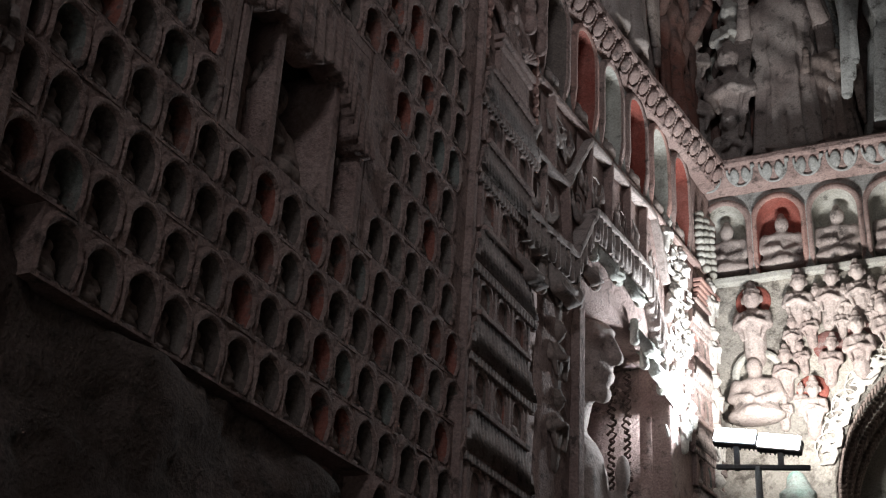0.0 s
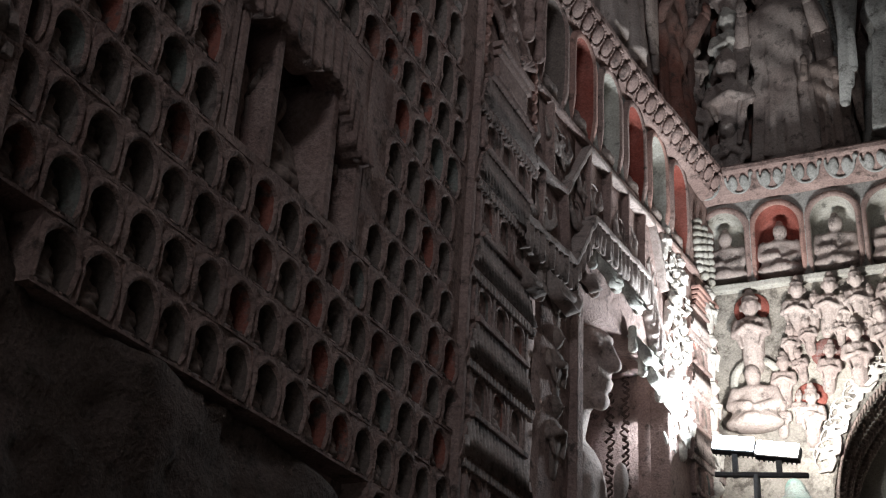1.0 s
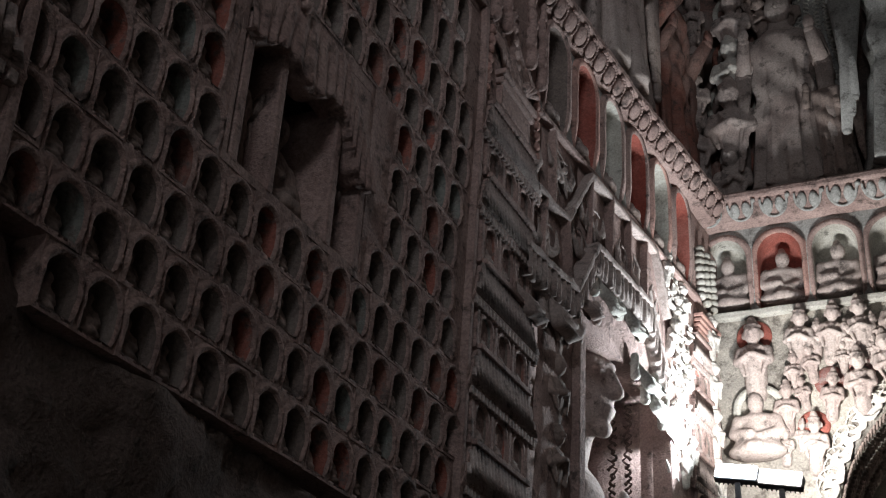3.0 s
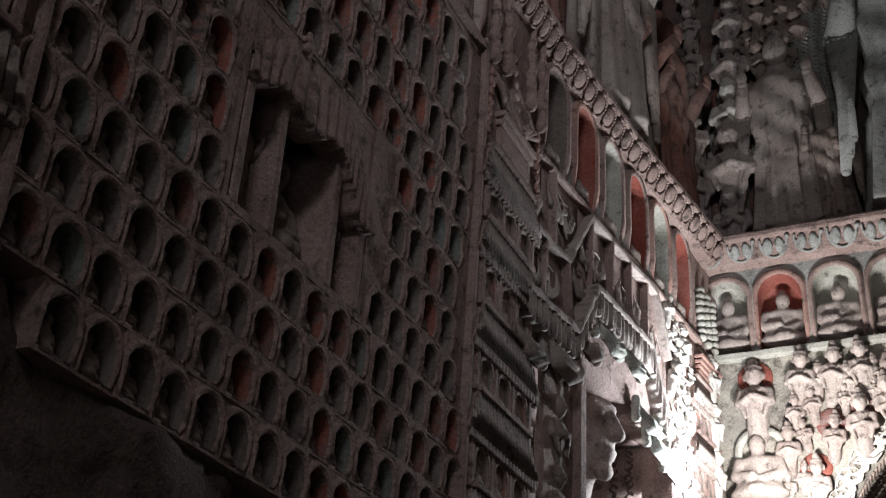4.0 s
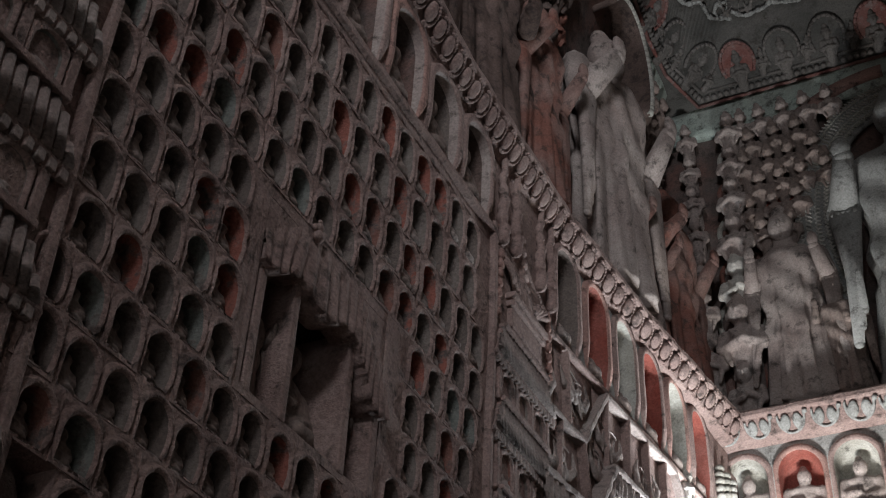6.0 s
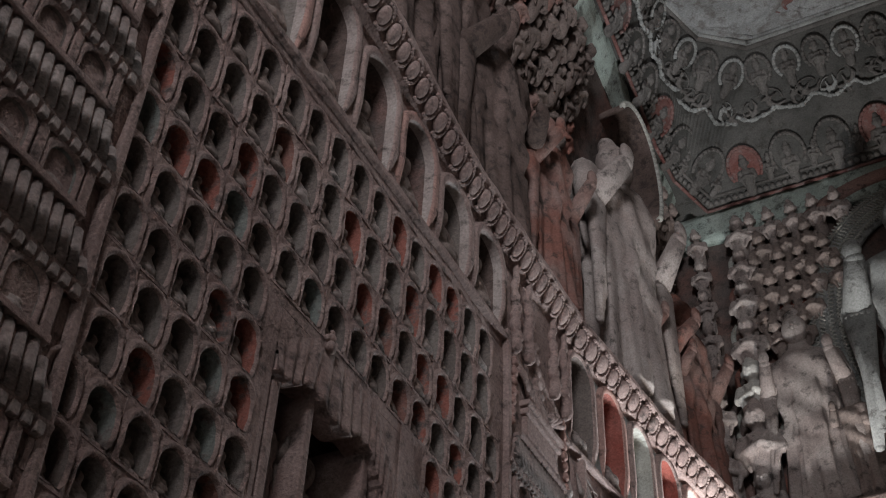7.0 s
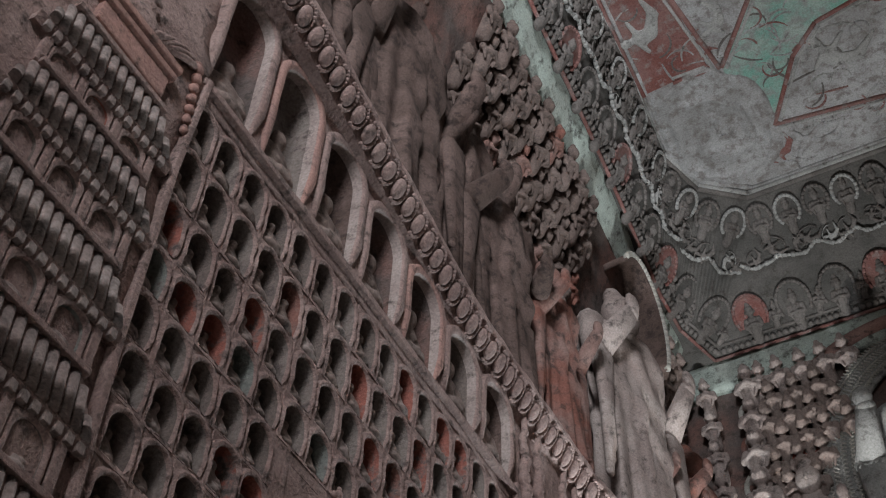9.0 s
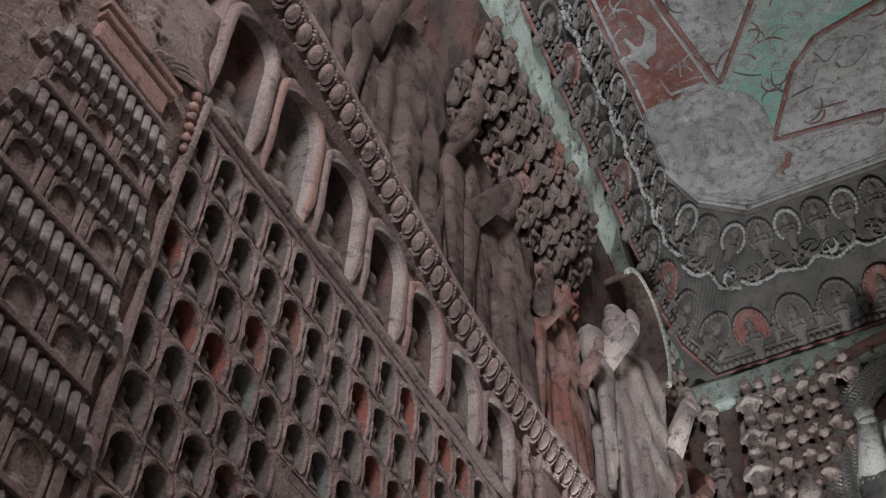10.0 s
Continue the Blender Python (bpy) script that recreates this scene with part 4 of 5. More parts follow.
# swags nearer the floodlight are paler, its light put into their colour
for k, (u, v, r) in enumerate(((-0.2, 4.86, 0.2), (0.27, 4.99, 0.25), (0.68, 5.2, 0.14), (1.0, 5.44, 0.21), (1.4, 5.44, 0.21), (1.70, 5.1, 0.2), (1.88, 4.98, 0.2), (2.2, 4.9, 0.2))):
    part("swag", swag_mesh(r, 7, k * 1.3), [FIG if u < 0.9 else PALE], canopy, "scalloped stone drapery", m=T(u, v, 0.0))
for u, v, hgt, fl in ((-0.12, 5.82, 0.42, False), (0.16, 5.95, 0.36, True), (0.4, 5.95, 0.36, False), (-0.12, 5.32, 0.38, True), (0.16, 5.34, 0.36, False), (0.52, 5.55, 0.34, True), (0.9, 5.82, 0.36, False), (1.24, 5.82, 0.36, True), (1.58, 5.82, 0.36, False), (1.86, 5.75, 0.34, True), (0.6, 5.85, 0.3, True), (1.95, 5.45, 0.34, False)):
    statue("flying_figure", FLYING, WR, u, v, 0.02, hgt, "carved stone flying figure with looped ribbon", FIG, "flying figures on the canopy", lean=rng.uniform(30, 100) * (-1 if fl else 1), flip=fl, deep=0.6)

# great niche: jamb pilaster, seated figure, flame halo
bm = bmesh.new()
block(bm, 0.5, 0.6, 0.0, 5.0, -0.1, 0.06, 0.015)
part("pilaster", bm, [STONE], wall_turn, smooth=False)
bm = bmesh.new()
block(bm, 2.14, 2.2, 0.0, 5.0, -0.1, 0.05, 0.015)
part("pilaster", bm, [STONE], wall_turn, smooth=False)
bm = bmesh.new()
block(bm, 0.62, 2.12, 0.0, 2.9, -0.9, 0.0, 0.03)
jitter(bm, 0.01, 3)
tagged_at(new("pedestal", mesh_of(bm, "pedestal", [ROCK], False)), WR, "worn stone pedestal inside the great niche", "pedestal")


def great_figure():
    """A large plain seated form with a bowed head, built at its true size, base at v = 0."""
    bm = bmesh.new()
    limb(bm, (0, 0.1, 0), (0, 1.0, 0.0), 0.42, 0.36)
    ellipsoid(bm, (0, 0.25, 0.12), (0.68, 0.28, 0.36), seg=24)
    ellipsoid(bm, (0, 1.12, -0.02), (0.60, 0.28, 0.28), seg=24)
    for sx in (-1, 1):
        limb(bm, (sx * 0.5, 1.12, 0.0), (sx * 0.56, 0.62, 0.1), 0.16, 0.13)
        limb(bm, (sx * 0.56, 0.62, 0.1), (sx * 0.22, 0.85 if sx > 0 else 0.5, 0.38), 0.12, 0.08)
    ellipsoid(bm, (0.2, 1.03, 0.42), (0.085, 0.15, 0.05), seg=14)
    limb(bm, (0, 1.25, 0.02), (0, 1.55, 0.08), 0.17, 0.16)
    ellipsoid(bm, (0, 1.95, 0.06), (0.29, 0.40, 0.31), seg=28)
    ellipsoid(bm, (0, 1.78, 0.18), (0.215, 0.25, 0.2), seg=24)
    ellipsoid(bm, (0, 2.30, 0.06), (0.32, 0.17, 0.32), seg=24)
    ellipsoid(bm, (0, 2.47, 0.03), (0.17, 0.16, 0.17), seg=18)
    limb(bm, (0, 2.02, 0.35), (0, 1.83, 0.425), 0.035, 0.055)
    ellipsoid(bm, (0, 1.71, 0.375), (0.085, 0.026, 0.03), seg=14)
    ellipsoid(bm, (0, 1.665, 0.365), (0.07, 0.024, 0.03), seg=14)
    ellipsoid(bm, (0, 1.57, 0.32), (0.085, 0.07, 0.07), seg=14)
    for sx in (-1, 1):
        limb(bm, (sx * 0.02, 2.05, 0.37), (sx * 0.2, 2.06, 0.29), 0.026, 0.018)
        ellipsoid(bm, (sx * 0.115, 1.965, 0.33), (0.07, 0.035, 0.035), seg=12)
        limb(bm, (sx * 0.30, 2.06, 0.04), (sx * 0.29, 1.70, 0.04), 0.05, 0.06)
    return bm


ob = new("great_seated_figure", melt(great_figure(), 0.022, "great_form", [FIG]))
ob.matrix_world = WR @ T(1.32, 3.08, -0.52) @ RX(3) @ S(0.95)
tagged(ob, "large shadowed robed figure in the great niche", "statue")
bm = bmesh.new()
rnd = random.Random(8)
for i in range(34):
    for k in range(2):
        v, w = 3.5 + 0.062 * i, -0.42 + 0.12 * k + rnd.uniform(-0.015, 0.015)
        prev = None
        for j in range(5):
            q = Vector((GN1 - 0.006, v + 0.022 * j, w + 0.028 * math.sin(j * 1.6 + k * 2 + i)))
            if prev is not None:
                tube(bm, prev, q, 0.015 - 0.002 * j, 0.013 - 0.002 * j, 7)
            prev = q
part("flame_carving", bm, [PAINT_SHADE], wall_turn, "sooty flame pattern")
for v in (4.75, 4.3, 3.85):
    statue("small_seated_figure", HALF, WR, 0.3, v, -0.03, 0.42, "small stone attendant beside the great niche", FIG_SHADE, "attendants beside the great niche")

# floodlit carvings between the great niche and the corner pagoda; lamp light also in their paler colour
for i in range(24):
    u, v = 2.2 + 0.5 * ((i * 0.61) % 1.0), 4.5 + 0.07 * i
    statue("relief_figure", HALF if i % 2 else FLYING, WR, u, v, 0.02, 0.25, "floodlit small stone figure in a crowded relief", FIG_LIT, "crowded relief by the corner", lean=rng.uniform(-35, 35), flip=i % 3 == 0)
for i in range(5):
    statue("relief_figure", HALF, WR, 3.2, 4.2 + 0.42 * i, 0.03, 0.34, "small stone figure in the corner of two walls", FIG_LIT, "figures in the corner")
for i in range(3):
    bm = bmesh.new()
    for k in range(8):
        ellipsoid(bm, (0.012 * math.sin(k), 0.065 * k, 0), (0.043, 0.038, 0.043), seg=10)
    ob = new("twisted_column", mesh_of(bm, "twisted_column", [PALE]))
    ob.matrix_world = WR @ T(3.0 + 0.15 * i, 6.29, 0.04)
    tagged(ob, "short ringed stone column on a ledge", "column", "ringed columns by the corner")
bm = bmesh.new()
for i in range(4):
    beam(bm, (2.9, 6.08 - i * 0.045), (3.36, 6.08 - i * 0.045), 0.03, 0.0, 0.08 - 0.012 * i, 0.006)
part("stepped_moulding", bm, [PINK], wall_turn, smooth=False)

# ---- end wall below the ledge ----
STACK = "crowded figures on the end wall"
statue("seated_figure", HALF, WE, -1.93, 5.66, 0.05, 0.54, "stone figure with folded arms on the end wall", FIG, STACK)
statue("seated_figure", SEATED, WE, -1.94, 4.93, 0.06, 0.62, "stone seated figure under a round halo", FIG, STACK)


def halo(W, u, v, w, r, width, mat, name="halo", label="carved stone halo ring", ribs=0, pointed=0.0, depth=0.03, parent=None, arc=(-0.25, 1.25)):
    bm = bmesh.new()
    n = 40
    rings = []
    for i in range(n + 1):
        a = math.pi * (arc[0] + (arc[1] - arc[0]) * i / n)
        k = 1 + pointed * max(0, math.sin(a)) ** 6
        c, s = math.cos(a) * 1.0, math.sin(a) * k
        rib = 0.008 * (i % 2) if ribs else 0.0
        rings.append([bm.verts.new((r * c, r * s, 0)), bm.verts.new(((r - 0.008) * c, (r - 0.008) * s, depth + rib)), bm.verts.new(((r - width) * c, (r - width) * s, depth + rib)), bm.verts.new(((r - width - 0.006) * c, (r - width - 0.006) * s, 0))])
    for a, b in zip(rings, rings[1:]):
        for k in range(3):
            bm.faces.new((a[k], a[k + 1], b[k + 1], b[k]))
    bm.faces.new(rings[0]), bm.faces.new(rings[-1][::-1])
    if parent is not None:
        return part(name, bm, [mat], parent, m=T(u, v, w))
    ob = new(name, mesh_of(bm, name, [mat]))
    ob.matrix_world = W @ T(u, v, w)
    return tagged(ob, label, "halo", "halos")


halo(WE, -1.92, 5.38, 0.02, 0.22, 0.06, PALE, parent=wall_north)
rows = [(-1.56, 5.84, 0.42), (-1.30, 5.86, 0.40), (-1.05, 5.88, 0.40), (-0.8, 5.9, 0.4), (-1.70, 5.26, 0.34), (-1.73, 4.97, 0.24), (-1.34, 5.34, 0.32), (-1.50, 4.93, 0.37), (-1.10, 5.40, 0.42), (-0.86, 5.55, 0.40), (-0.6, 5.62, 0.4),
        (-1.62, 5.6, 0.26), (-1.47, 5.66, 0.26), (-1.42, 5.86, 0.26), (-1.18, 5.82, 0.26), (-0.93, 5.86, 0.26), (-1.22, 5.7, 0.22), (-1.55, 5.42, 0.22), (-1.6, 5.06, 0.2), (-0.98, 5.74, 0.22)]
for u, v, hgt in rows:
    statue("relief_figure", HALF, WE, u, v, 0.03, hgt, "pale floodlit half-length figure in a crowded relief", FIG, STACK, lean=rng.uniform(-8, 8), bow=10)
for u, v, r, m in ((-1.34, 5.57, 0.13, FADED), (-1.5, 5.2, 0.13, RED), (-1.93, 6.04, 0.15, RED), (-1.09, 5.7, 0.14, FADED)):
    halo(WE, u, v, 0.008, r, r - 0.02, m, parent=wall_north, depth=0.01)
# floating figures along the rim in lit-toned stone, and flame-carved soffit of the main arch
for i in range(16):
    u = ARC_U - ARC_A + 0.03 + 0.018 * i * (1 + i / 5)
    if u > 0.6:
        break
    statue("flying_figure", FLYING, WE, u - 0.02, arch_z(u) + 0.06, 0.03, 0.25, "pale floodlit flying figure on the rim of an arch", FIG_LIT, "flying figures on the arch", lean=60 - 5 * i + rng.uniform(-20, 20), flip=i % 2 == 0, deep=0.6)
bm = bmesh.new()
for i in range(60):
    for k in range(7):
        a = math.pi * (0.45 + 0.55 * i / 59)
        w = -0.08 - 0.14 * k
        c = Vector((ARC_U + ARC_A * 0.985 * math.cos(a), ARC_Z + 1.33 * math.sin(a), w))
        tube(bm, c, c + Vector((0.02, 0.045, -0.07 if k % 2 else 0.05)), 0.022, 0.008)
part("flame_carving", bm, [FIG_SHADE], wall_north)
statue("seated_figure", SEATED, WE, 0.1, 2.4, -0.6, 2.6, "large shadowed seated figure in the main arch", FIG_SHADE)
bm = bmesh.new()
block(bm, -1.3, 1.4, 0.0, 2.4, -1.0, 0.1, 0.04)
tagged_at(new("pedestal", mesh_of(bm, "pedestal", [ROCK], False)), WE, "broad worn stone pedestal of the main arch", "pedestal")
# seated figure whose shoulders rise below the floodlight
bm = bmesh.new()
block(bm, -2.25, -1.4, 0.0, 3.4, 0.0, 0.5, 0.04)
tagged_at(new("pedestal", mesh_of(bm, "pedestal", [ROCK], False)), WE, "tall stone pedestal under the corner figure", "pedestal")
statue("seated_figure", HALF, WE, -1.62, 3.4, 0.25, 1.05, "stone figure below the floodlight", GREEN)

# ---- upper storey of the west wall ----
BIG = "large standing figures above the cornice"
BASE = 7.5
# the shaded west figures get their darkness from the stone colour
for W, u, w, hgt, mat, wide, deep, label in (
        (WL, 4.0, -0.28, 3.5, PAINT_SHADE, 1.15, 0.7, "tall robed stone figure standing on the cornice"),
        (WL, 5.5, -0.24, 2.6, PAINT_SHADE, 1.35, 0.9, "robed stone figure standing in shadow on the cornice"),
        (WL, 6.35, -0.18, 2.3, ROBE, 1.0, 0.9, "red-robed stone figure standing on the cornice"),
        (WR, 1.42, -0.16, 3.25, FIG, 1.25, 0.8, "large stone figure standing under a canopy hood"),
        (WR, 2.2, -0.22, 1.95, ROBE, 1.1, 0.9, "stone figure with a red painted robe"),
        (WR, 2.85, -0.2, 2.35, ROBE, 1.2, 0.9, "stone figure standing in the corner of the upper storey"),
        (WL, 2.9, -0.3, 3.2, PAINT_SHADE, 1.1, 0.7, "dark robed stone figure standing in a recess"),
        (WL, 5.02, -0.33, 3.3, PAINT_SHADE, 0.8, 0.7, "slender stone attendant standing in shadow")):
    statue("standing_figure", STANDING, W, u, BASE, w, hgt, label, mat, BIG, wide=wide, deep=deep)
for u in (4.55, 6.75):
    bm = bmesh.new()
    for i in range(13):
        ellipsoid(bm, (u + 0.05 * math.sin(i * 2.1), 7.6 + 0.32 * i, -0.42), (0.14, 0.22, 0.14), seg=9)
    part("drapery", melt(bm, 0.035, "drapery", [PAINT_SHADE]), [], wall_west)
hood = thing("canopy_hood", WR, "pale-edged curved stone hood over a standing figure", "canopy")
bm = bmesh.new()
n = 30
sec = []
for i in range(n + 1):
    a = math.pi * (-0.2 + 0.95 * i / n)
    r = 0.44
    c, s = math.cos(a), math.sin(a)
    sec.append([bm.verts.new((1.5 + r * c, 10.35 + 0.78 * s, -0.5)), bm.verts.new((1.5 + r * c, 10.35 + 0.78 * s, 0.12)), bm.verts.new((1.5 + (r - 0.05) * c, 10.35 + 0.73 * s, 0.13)), bm.verts.new((1.5 + (r - 0.07) * c, 10.35 + 0.71 * s, -0.5))])
for a, b in zip(sec, sec[1:]):
    for k in range(3):
        f = bm.faces.new((a[k], a[k + 1], b[k + 1], b[k]))
bm.faces.new(sec[0]), bm.faces.new(sec[-1][::-1])
part("shell", bm, [PAINT_SHADE], hood)
bm = bmesh.new()
for i in range(n):
    a, b = math.pi * (-0.2 + 0.95 * i / n), math.pi * (-0.2 + 0.95 * (i + 1) / n)
    tube(bm, (1.5 + 0.43 * math.cos(a), 10.35 + 0.765 * math.sin(a), 0.125), (1.5 + 0.43 * math.cos(b), 10.35 + 0.765 * math.sin(b), 0.125), 0.032, 0.032)
part("rim", bm, [PALE], hood, "pale rounded stone rim")
CROWD = "attendant figures of the upper storey"
for W, u0, n, v0, rows_, shift, mat in ((WL, 4.6, 6, 9.75, 6, 0.0, CROWD_SHADE), (WL, 5.85, 2, 8.3, 5, 0.0, CROWD_SHADE), (WR, 0.0, 3, 9.2, 8, 6.3, CROWD_SHADE), (WR, 2.05, 5, 9.0, 8, 6.3, FIG_SHADE), (WR, 3.2, 1, 7.8, 5, 6.3, FIG)):
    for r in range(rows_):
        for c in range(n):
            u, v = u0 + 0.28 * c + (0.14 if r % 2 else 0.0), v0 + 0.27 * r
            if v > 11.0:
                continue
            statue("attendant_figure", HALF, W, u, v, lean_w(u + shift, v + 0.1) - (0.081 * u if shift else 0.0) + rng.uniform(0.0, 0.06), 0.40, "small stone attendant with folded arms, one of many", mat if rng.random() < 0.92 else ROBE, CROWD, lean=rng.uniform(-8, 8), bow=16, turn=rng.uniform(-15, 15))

# ---- upper storey of the end wall ----
for i, (v, hgt) in enumerate(((7.48, 0.62), (8.02, 0.82), (8.68, 0.66), (9.25, 0.64), (9.82, 0.56), (10.32, 0.5), (10.78, 0.5))):
    statue("attendant_figure", HALF, WE, -2.05 + 0.025 * i, v, -0.12, hgt, "stone attendant with crossed arms in a stacked column", FIG_LIT if i == 2 else FIG, CROWD, bow=4)
    halo(WE, -2.05 + 0.025 * i, v + hgt * 0.72, -0.2, hgt * 0.32, 0.05, PALE if i % 2 else ROBE, parent=wall_north, pointed=0.25)
for i, (v, hgt) in enumerate(((7.9, 0.7), (8.5, 0.6), (9.05, 0.5), (9.5, 0.5), (9.95, 0.5), (10.4, 0.45), (10.85, 0.45))):
    statue("attendant_figure", HALF, WE, -2.36, v, -0.12, hgt * 0.85, "stone attendant tucked into the wall corner", FIG, CROWD, bow=12)
for r in range(6):
    for c in range(5):
        u, v = -1.78 + 0.24 * c + (0.1 if r % 2 else 0), 10.85 - 0.3 * r
        if u > -1.0 + 0.02 * r and r > 0 or (r > 3 and c > 2) or (r == 5 and c > 1):
            continue
        statue("attendant_figure", HALF, WE, u, v, -0.17, 0.42, "small stone attendant in a row under the ceiling", FIG_SHADE if r else FIG, CROWD, bow=14, lean=rng.uniform(-6, 6))
        if r < 2:
            halo(WE, u, v + 0.3, -0.19, 0.14, 0.03, ROBE if (r + c) % 3 == 1 else PALE, parent=wall_north)
statue("standing_figure", STANDING, WE, -1.52, BASE, -0.08, 2.3, "stone figure standing before a red halo", FIG, BIG, wide=0.95, deep=0.6)
halo(WE, -1.45, 9.62, -0.18, 0.40, 0.17, RED, parent=wall_north, ribs=1, arc=(0, 2))
statue("standing_figure", STANDING, WE, -1.12, BASE, -0.1, 1.3, "small dark stone figure at the foot of a halo", FIG_SHADE, CROWD)
statue("standing_figure", STANDING, WE, -0.22, BASE, -0.02, 3.4, "large stone figure with red-striped robe on the end wall", GREY, BIG, wide=1.15, deep=0.8)


def flame_band(u, v, ru, rv, width, mat, w, a0, a1, name, fl=True):
    bm = bmesh.new()
    n = 46
    sec = []
    for i in range(n + 1):
        a = math.pi * (a0 + (a1 - a0) * i / n)
        c, s = math.cos(a), math.sin(a)
        sec.append([bm.verts.new((u + ru * c, v + rv * s, w)), bm.verts.new((u + ru * c, v + rv * s, w + 0.05)), bm.verts.new((u + (ru - width) * c, v + (rv - width) * s, w + 0.05)), bm.verts.new((u + (ru - width) * c, v + (rv - width) * s, w))])
    for a, b in zip(sec, sec[1:]):
        for k in range(3):
            bm.faces.new((a[k], a[k + 1], b[k + 1], b[k]))
    band = part(name, bm, [mat], wall_north)
    if fl:
        bm = bmesh.new()
        rnd = random.Random(3)
        for i in range(64):
            a = math.pi * (a0 + (a1 - a0) * i / 63)
            for k in range(4):
                f = (k + 0.5) / 4
                c = Vector((u + (ru - width * f) * math.cos(a), v + (rv - width * f) * math.sin(a), w + 0.055))
                prev = c
                for j in range(4):
                    q = c + Vector((0.028 * math.sin(j * 1.5 + k), 0.02 * j, 0))
                    if j:
                        tube(bm, prev, q, 0.011, 0.008, 6)
                    prev = q
        part("flame_carving", bm, [PALE], wall_north)


flame_band(-0.25, 9.35, 1.14, 1.68, 0.36, GREY, -0.17, 0.5, 1.2, "flame_band")
flame_band(-0.25, 9.35, 1.8, 2.0, 0.16, PINK, -0.17, 0.5, 0.70, "lattice_band", False)

# ---- ceiling relief: all pieces in the ceiling's one mesh ----
RUNS = list(zip(zip(outer, outer[1:]), zip(inner, inner[1:])))[1:]


def along_cove(g, step):
    """Places at even steps along the frieze, g of the way up its slope: u along it, v up the slope, w into the room."""
    left = step / 2
    for (a, b), (c, d) in RUNS:
        p, q = Vector((*a, LOW)).lerp(Vector((*c, HIGH)), g), Vector((*b, LOW)).lerp(Vector((*d, HIGH)), g)
        length = min((q - p).length, 6.0)
        u = (q - p).normalized()
        while left < length:
            f = left / (q - p).length
            rise_ = Vector((*c, HIGH)).lerp(Vector((*d, HIGH)), f) - Vector((*a, LOW)).lerp(Vector((*b, LOW)), f)
            v = (rise_ - u * rise_.dot(u)).normalized()
            m = Matrix((u, v, u.cross(v))).transposed().to_4x4()
            m.translation = p + u * left + m.to_3x3() @ Vector((0, 0, 0.02))
            yield m
            left += step
        left -= length


def add_form(bm, me, m, mi):
    vs = [bm.verts.new(m @ v.co) for v in me.vertices]
    for p in me.polygons:
        f = bm.faces.new([vs[k] for k in p.vertices])
        f.material_index, f.smooth = mi, True


def rod(bm, p, q, r, mi):
    for f in tube(bm, p, q, r, r, 8):
        f.material_index, f.smooth = mi, True


def ring_on(bm, m, r, width, mi, arc=(-0.2, 1.2), fill=None):
    pts = [math.pi * (arc[0] + (arc[1] - arc[0]) * i / 16) for i in range(17)]
    for a, b in zip(pts, pts[1:]):
        rod(bm, m @ Vector((r * math.cos(a), r * 1.25 * math.sin(a), 0.01)), m @ Vector((r * math.cos(b), r * 1.25 * math.sin(b), 0.01)), width, mi)
    if fill is not None:
        vs = [bm.verts.new(m @ Vector((r * math.cos(a), r * 1.25 * math.sin(a), 0.008))) for a in pts]
        f = bm.faces.new(vs)
        f.material_index = fill


bm = bmesh.new()
bm.from_mesh(ceiling.data)
# slots: 0 grey, 1 plaster, 2 red, 3 green, 4 figure stone, 5 pale
# moulding along the foot of the frieze, then a row of haloed figures, garlands, and small arched niches along the top
for W in along_cove(0.015, 0.07):
    for f in ellipsoid(bm, (0, 0, 0), (0.034, 0.035, 0.03), W, 7):
        f.material_index, f.smooth = 4, True
for g, r, mi in ((-0.03, 0.02, 2), (0.06, 0.018, 4), (0.97, 0.03, 4)):
    for (a, b), (c, d) in RUNS:
        rod(bm, Vector((*a, LOW)).lerp(Vector((*c, HIGH)), g), Vector((*b, LOW)).lerp(Vector((*d, HIGH)), g), r, mi)
for k, W in enumerate(along_cove(0.2, 0.48)):
    red = k % 3 == 1
    ring_on(bm, W, 0.18, 0.02, 2 if red else 4, fill=2 if red else 0)
    add_form(bm, HALF[k % 4], W @ T(0, -0.2, 0.0) @ S(0.34, 0.34, 0.28), 4)
    add_form(bm, HALF[(k + 1) % 4], W @ T(0.24, -0.14, 0.0) @ RZ(12 * math.sin(k)) @ S(0.22, 0.22, 0.18), 4)
for k, W in enumerate(along_cove(0.54, 0.42)):
    prev = None
    for i in range(11):
        q = W @ Vector((-0.21 + 0.042 * i, -0.08 * math.sin(math.pi * i / 10) + 0.012 * math.sin(k * 2.1 + i), 0.01))
        if prev is not None:
            rod(bm, prev, q, 0.022 + 0.006 * math.sin(i * 2.3 + k), 5)
        prev = q
    add_form(bm, FLYING[k % 3], W @ T(0.2, 0.03, 0.0) @ RZ(30 + 50 * math.sin(k * 1.7)) @ S(0.3, 0.3, 0.26), 4)
    add_form(bm, FLYING[(k + 1) % 3], W @ T(0.0, 0.02, 0.0) @ RZ(80 * math.sin(k * 2.7)) @ S(0.24, 0.24, 0.2), 5 if k % 3 == 0 else 4)
for k, W in enumerate(along_cove(0.8, 0.31)):
    ring_on(bm, W, 0.13, 0.02, 5 if k % 2 else 4, arc=(-0.3, 1.3), fill=0)
    add_form(bm, HALF[k % 4], W @ T(0, -0.15, 0.0) @ S(0.3, 0.3, 0.25), 4)


def panel(pts, mi, drop=0.004):
    f = bm.faces.new([bm.verts.new((x, y, HIGH - drop)) for x, y in pts])
    f.material_index = mi


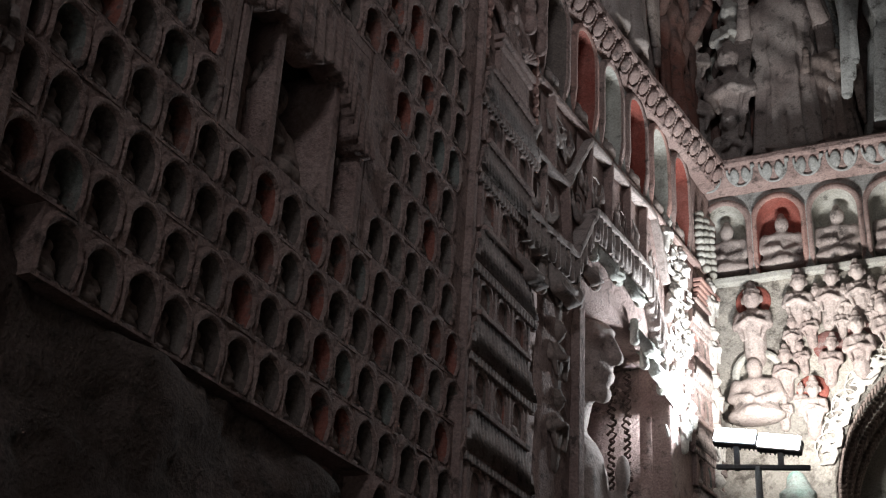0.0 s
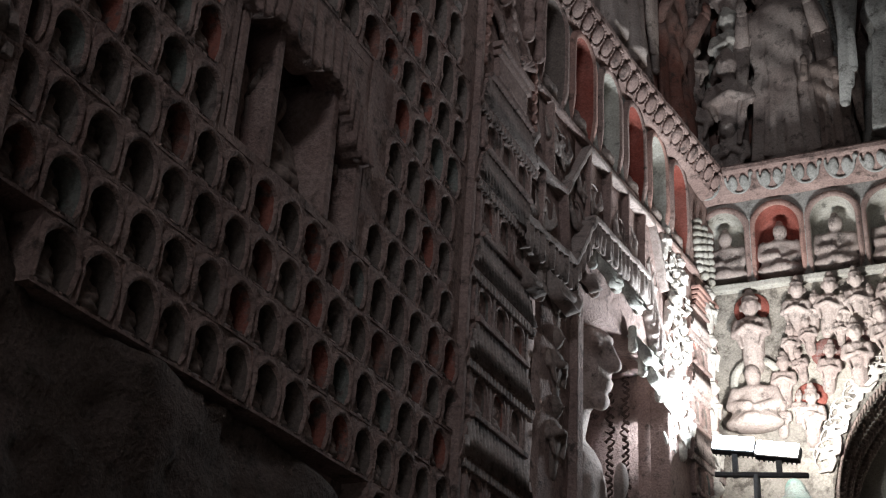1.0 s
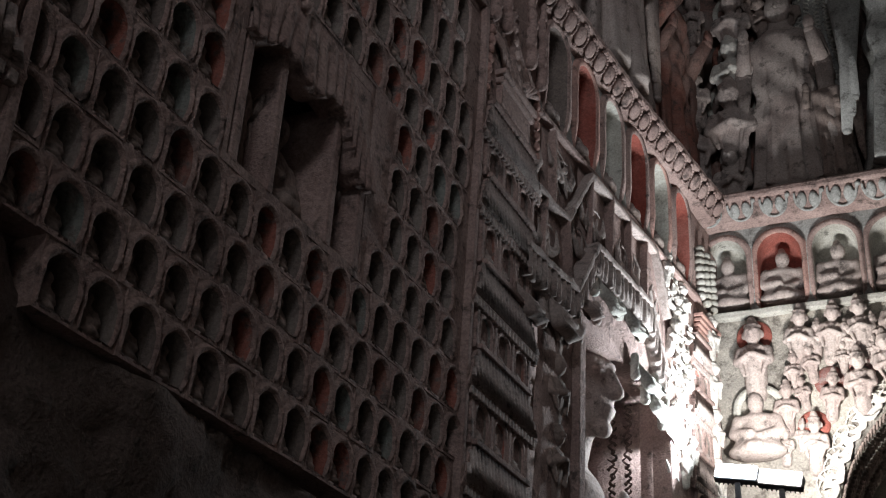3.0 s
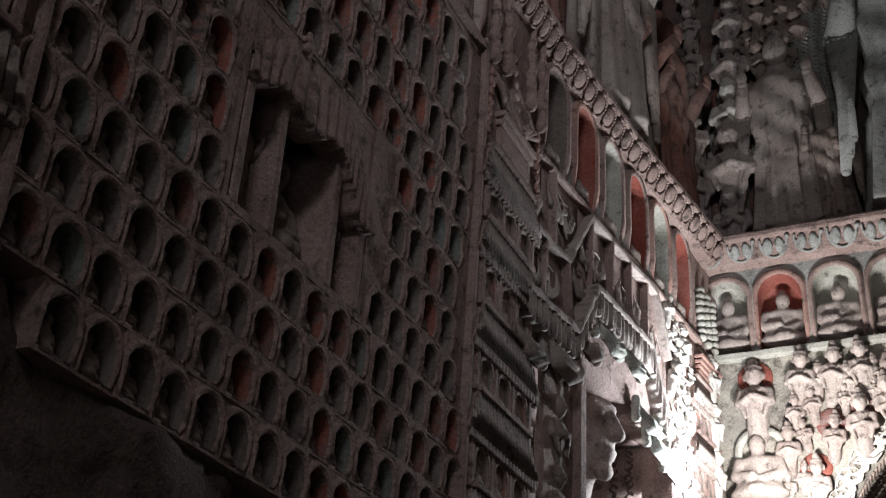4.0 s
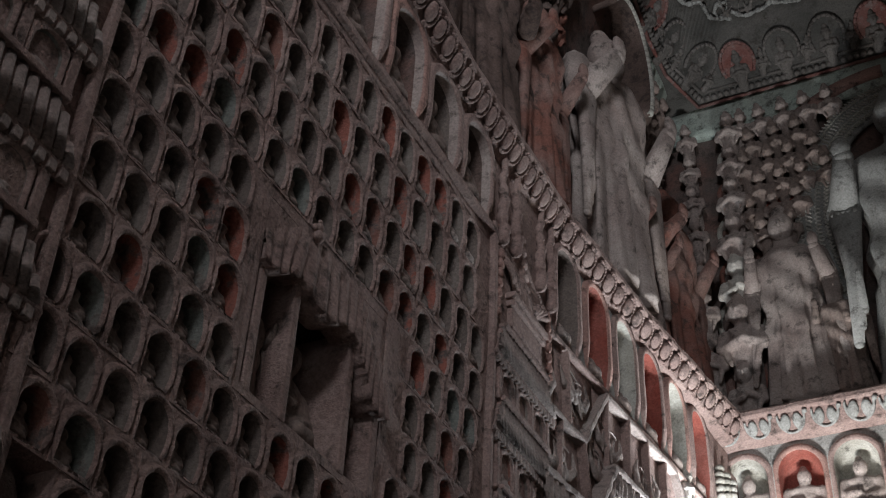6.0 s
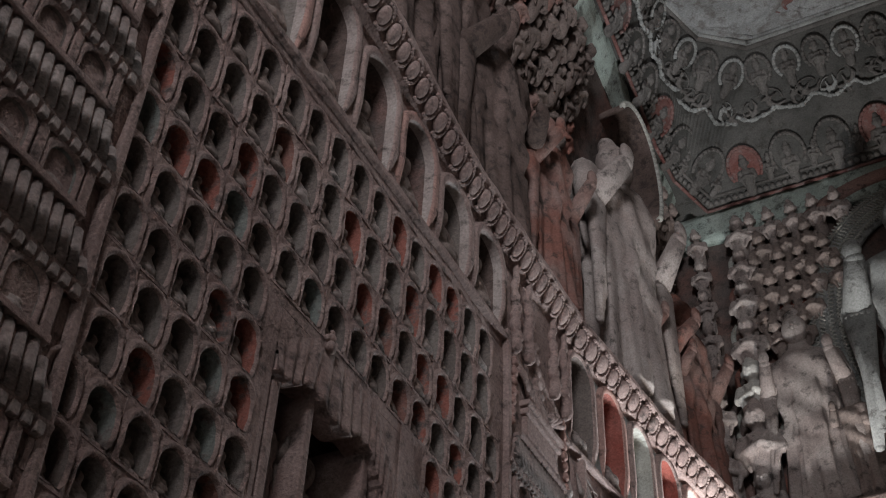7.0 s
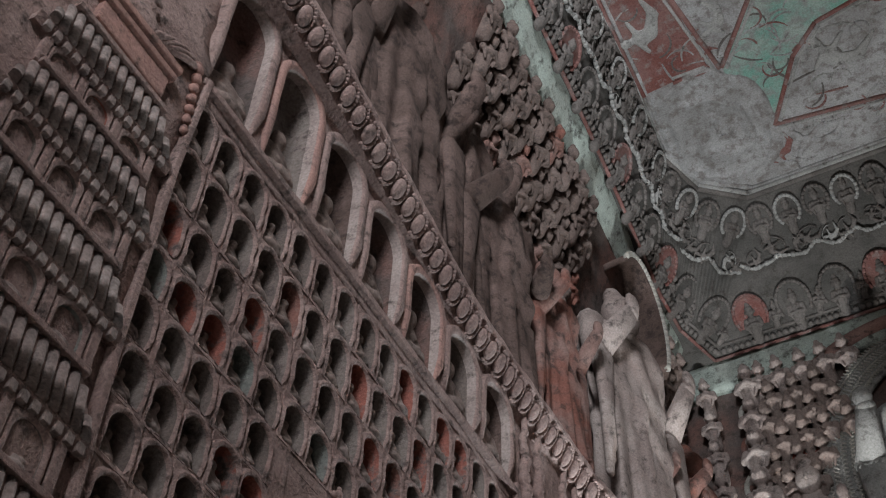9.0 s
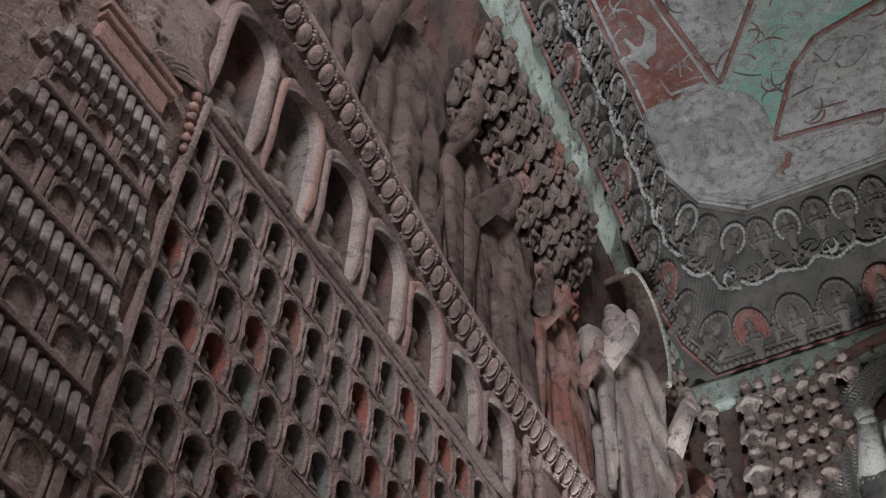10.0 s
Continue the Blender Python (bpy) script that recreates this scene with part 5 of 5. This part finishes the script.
panel([(-1.70, 5.2), (-1.72, 6.4), (-1.68, 6.83), (-1.03, 6.8), (-1.06, 6.2), (-1.14, 5.2)], 2)
panel([(-0.90, 6.88), (-0.33, 6.18), (0.1, 5.6), (0.8, 6.0), (0.78, 6.70), (0.5, 6.74), (0.085, 6.81), (-0.23, 7.08), (-0.60, 7.65), (-0.86, 7.3)], 3)
ribs = [((-1.15, 5.2), (-1.08, 5.9)), ((-1.08, 5.9), (-0.92, 6.88)), ((-0.90, 6.88), (-0.33, 6.18)), ((-0.33, 6.18), (0.1, 5.4)), ((-0.65, 7.78), (-0.23, 7.08)), ((-0.23, 7.08), (0.085, 6.81)), ((0.085, 6.81), (0.9, 6.68)),
        ((-0.65, 7.78), (0.47, 7.95)), ((0.47, 7.95), (2.5, 8.1)), ((-1.71, 5.2), (-1.72, 6.85)), ((-1.66, 2.0), (-1.71, 5.2)), ((0.9, 6.68), (2.5, 6.6)), ((-1.05, 6.85), (-1.4, 6.83))]
for p, q in ribs:
    rod(bm, (*p, HIGH), (*q, HIGH), 0.026, 2)
    d = (Vector(q) - Vector(p)).normalized() * 0.055
    rod(bm, (p[0] - d.y, p[1] + d.x, HIGH + 0.004), (q[0] - d.y, q[1] + d.x, HIGH + 0.004), 0.02, 5)
# pale border along the top of the frieze
for p, q in zip(inner, inner[1:]):
    rod(bm, (*p, HIGH), (*q, HIGH), 0.035, 5)
    rod(bm, (p[0] + 0.08, p[1] - 0.05, HIGH), (q[0] + 0.08, q[1] - 0.05, HIGH), 0.02, 1)
# the coiled boss: folds that wind in a spiral, deepest at its rim
nr, na = 44, 120
rings = []
for i in range(nr + 1):
    r = 0.04 + 0.96 * i / nr
    ring = []
    for j in range(na):
        a = 2 * math.pi * j / na
        wander = 0.9 * noise.noise(Vector((math.cos(a) * 1.3, math.sin(a) * 1.3, r * 2.0)))
        ph = 2.6 * r * 2 * math.pi + a + wander * 2.2
        fold = 0.5 + 0.35 * math.sin(ph) + 0.15 * math.sin(2.3 * ph + 4 * wander)
        drop = (0.012 + 0.10 * fold ** 2.0 * (0.3 + r) * (1.1 - r)) * (1.0 if i < nr else 0.0)
        r2 = r * (1 + 0.16 * noise.noise(Vector((math.cos(a) * 1.6, math.sin(a) * 1.6, 7.0))))
        ring.append(bm.verts.new((-1.2 + 0.60 * r2 * math.cos(a), 7.62 + 0.82 * r2 * math.sin(a), HIGH - drop)))
    rings.append(ring)
for p, q in zip(rings, rings[1:]):
    for j in range(na):
        f = bm.faces.new((p[j], p[(j + 1) % na], q[(j + 1) % na], q[j]))
        f.material_index, f.smooth = 1, True
f = bm.faces.new(rings[0])
f.material_index = 1
# floating figures and trailing scarves
for x, y, sz, a, mi, k in ((-1.36, 6.1, 0.7, 75, 5, 0), (0.25, 7.3, 0.75, 10, 5, 1), (-0.25, 8.2, 0.7, 20, 1, 2), (-0.45, 6.75, 0.42, 80, 3, 0), (-0.75, 6.3, 0.5, 100, 5, 1), (0.4, 6.3, 0.6, 130, 5, 2), (0.55, 8.25, 0.6, -20, 5, 0), (-1.3, 5.3, 0.5, 20, 5, 1), (-0.62, 8.1, 0.4, 70, 2, 2)):
    add_form(bm, FLYING[k], Matrix.Translation((x, y, HIGH)) @ RX(180) @ RZ(a) @ S(sz, sz, sz * 0.32), mi)
for i in range(150):
    rnd = random.Random(i)
    x, y, a, bend = rnd.uniform(-1.6, 1.0), rnd.uniform(5.2, 8.35), rnd.uniform(0, 6.28), rnd.uniform(-0.45, 0.45)
    if ((x + 1.2) / 0.6) ** 2 + ((y - 7.62) / 0.82) ** 2 < 1.1:
        continue
    prev = None
    for k in range(9):
        q = (x, y, HIGH + 0.004)
        x, y, a = x + 0.04 * math.cos(a), y + 0.04 * math.sin(a), a + bend
        if prev:
            rod(bm, prev, q, 0.010 + 0.0014 * min(k, 8 - k), (5, 1, 4, 1, 2)[i % 5])
        prev = q
bm.to_mesh(ceiling.data)
bm.free()
for m in (FADED, GREEN, FRIEZE_FIG, GREY):
    ceiling.data.materials.append(m)
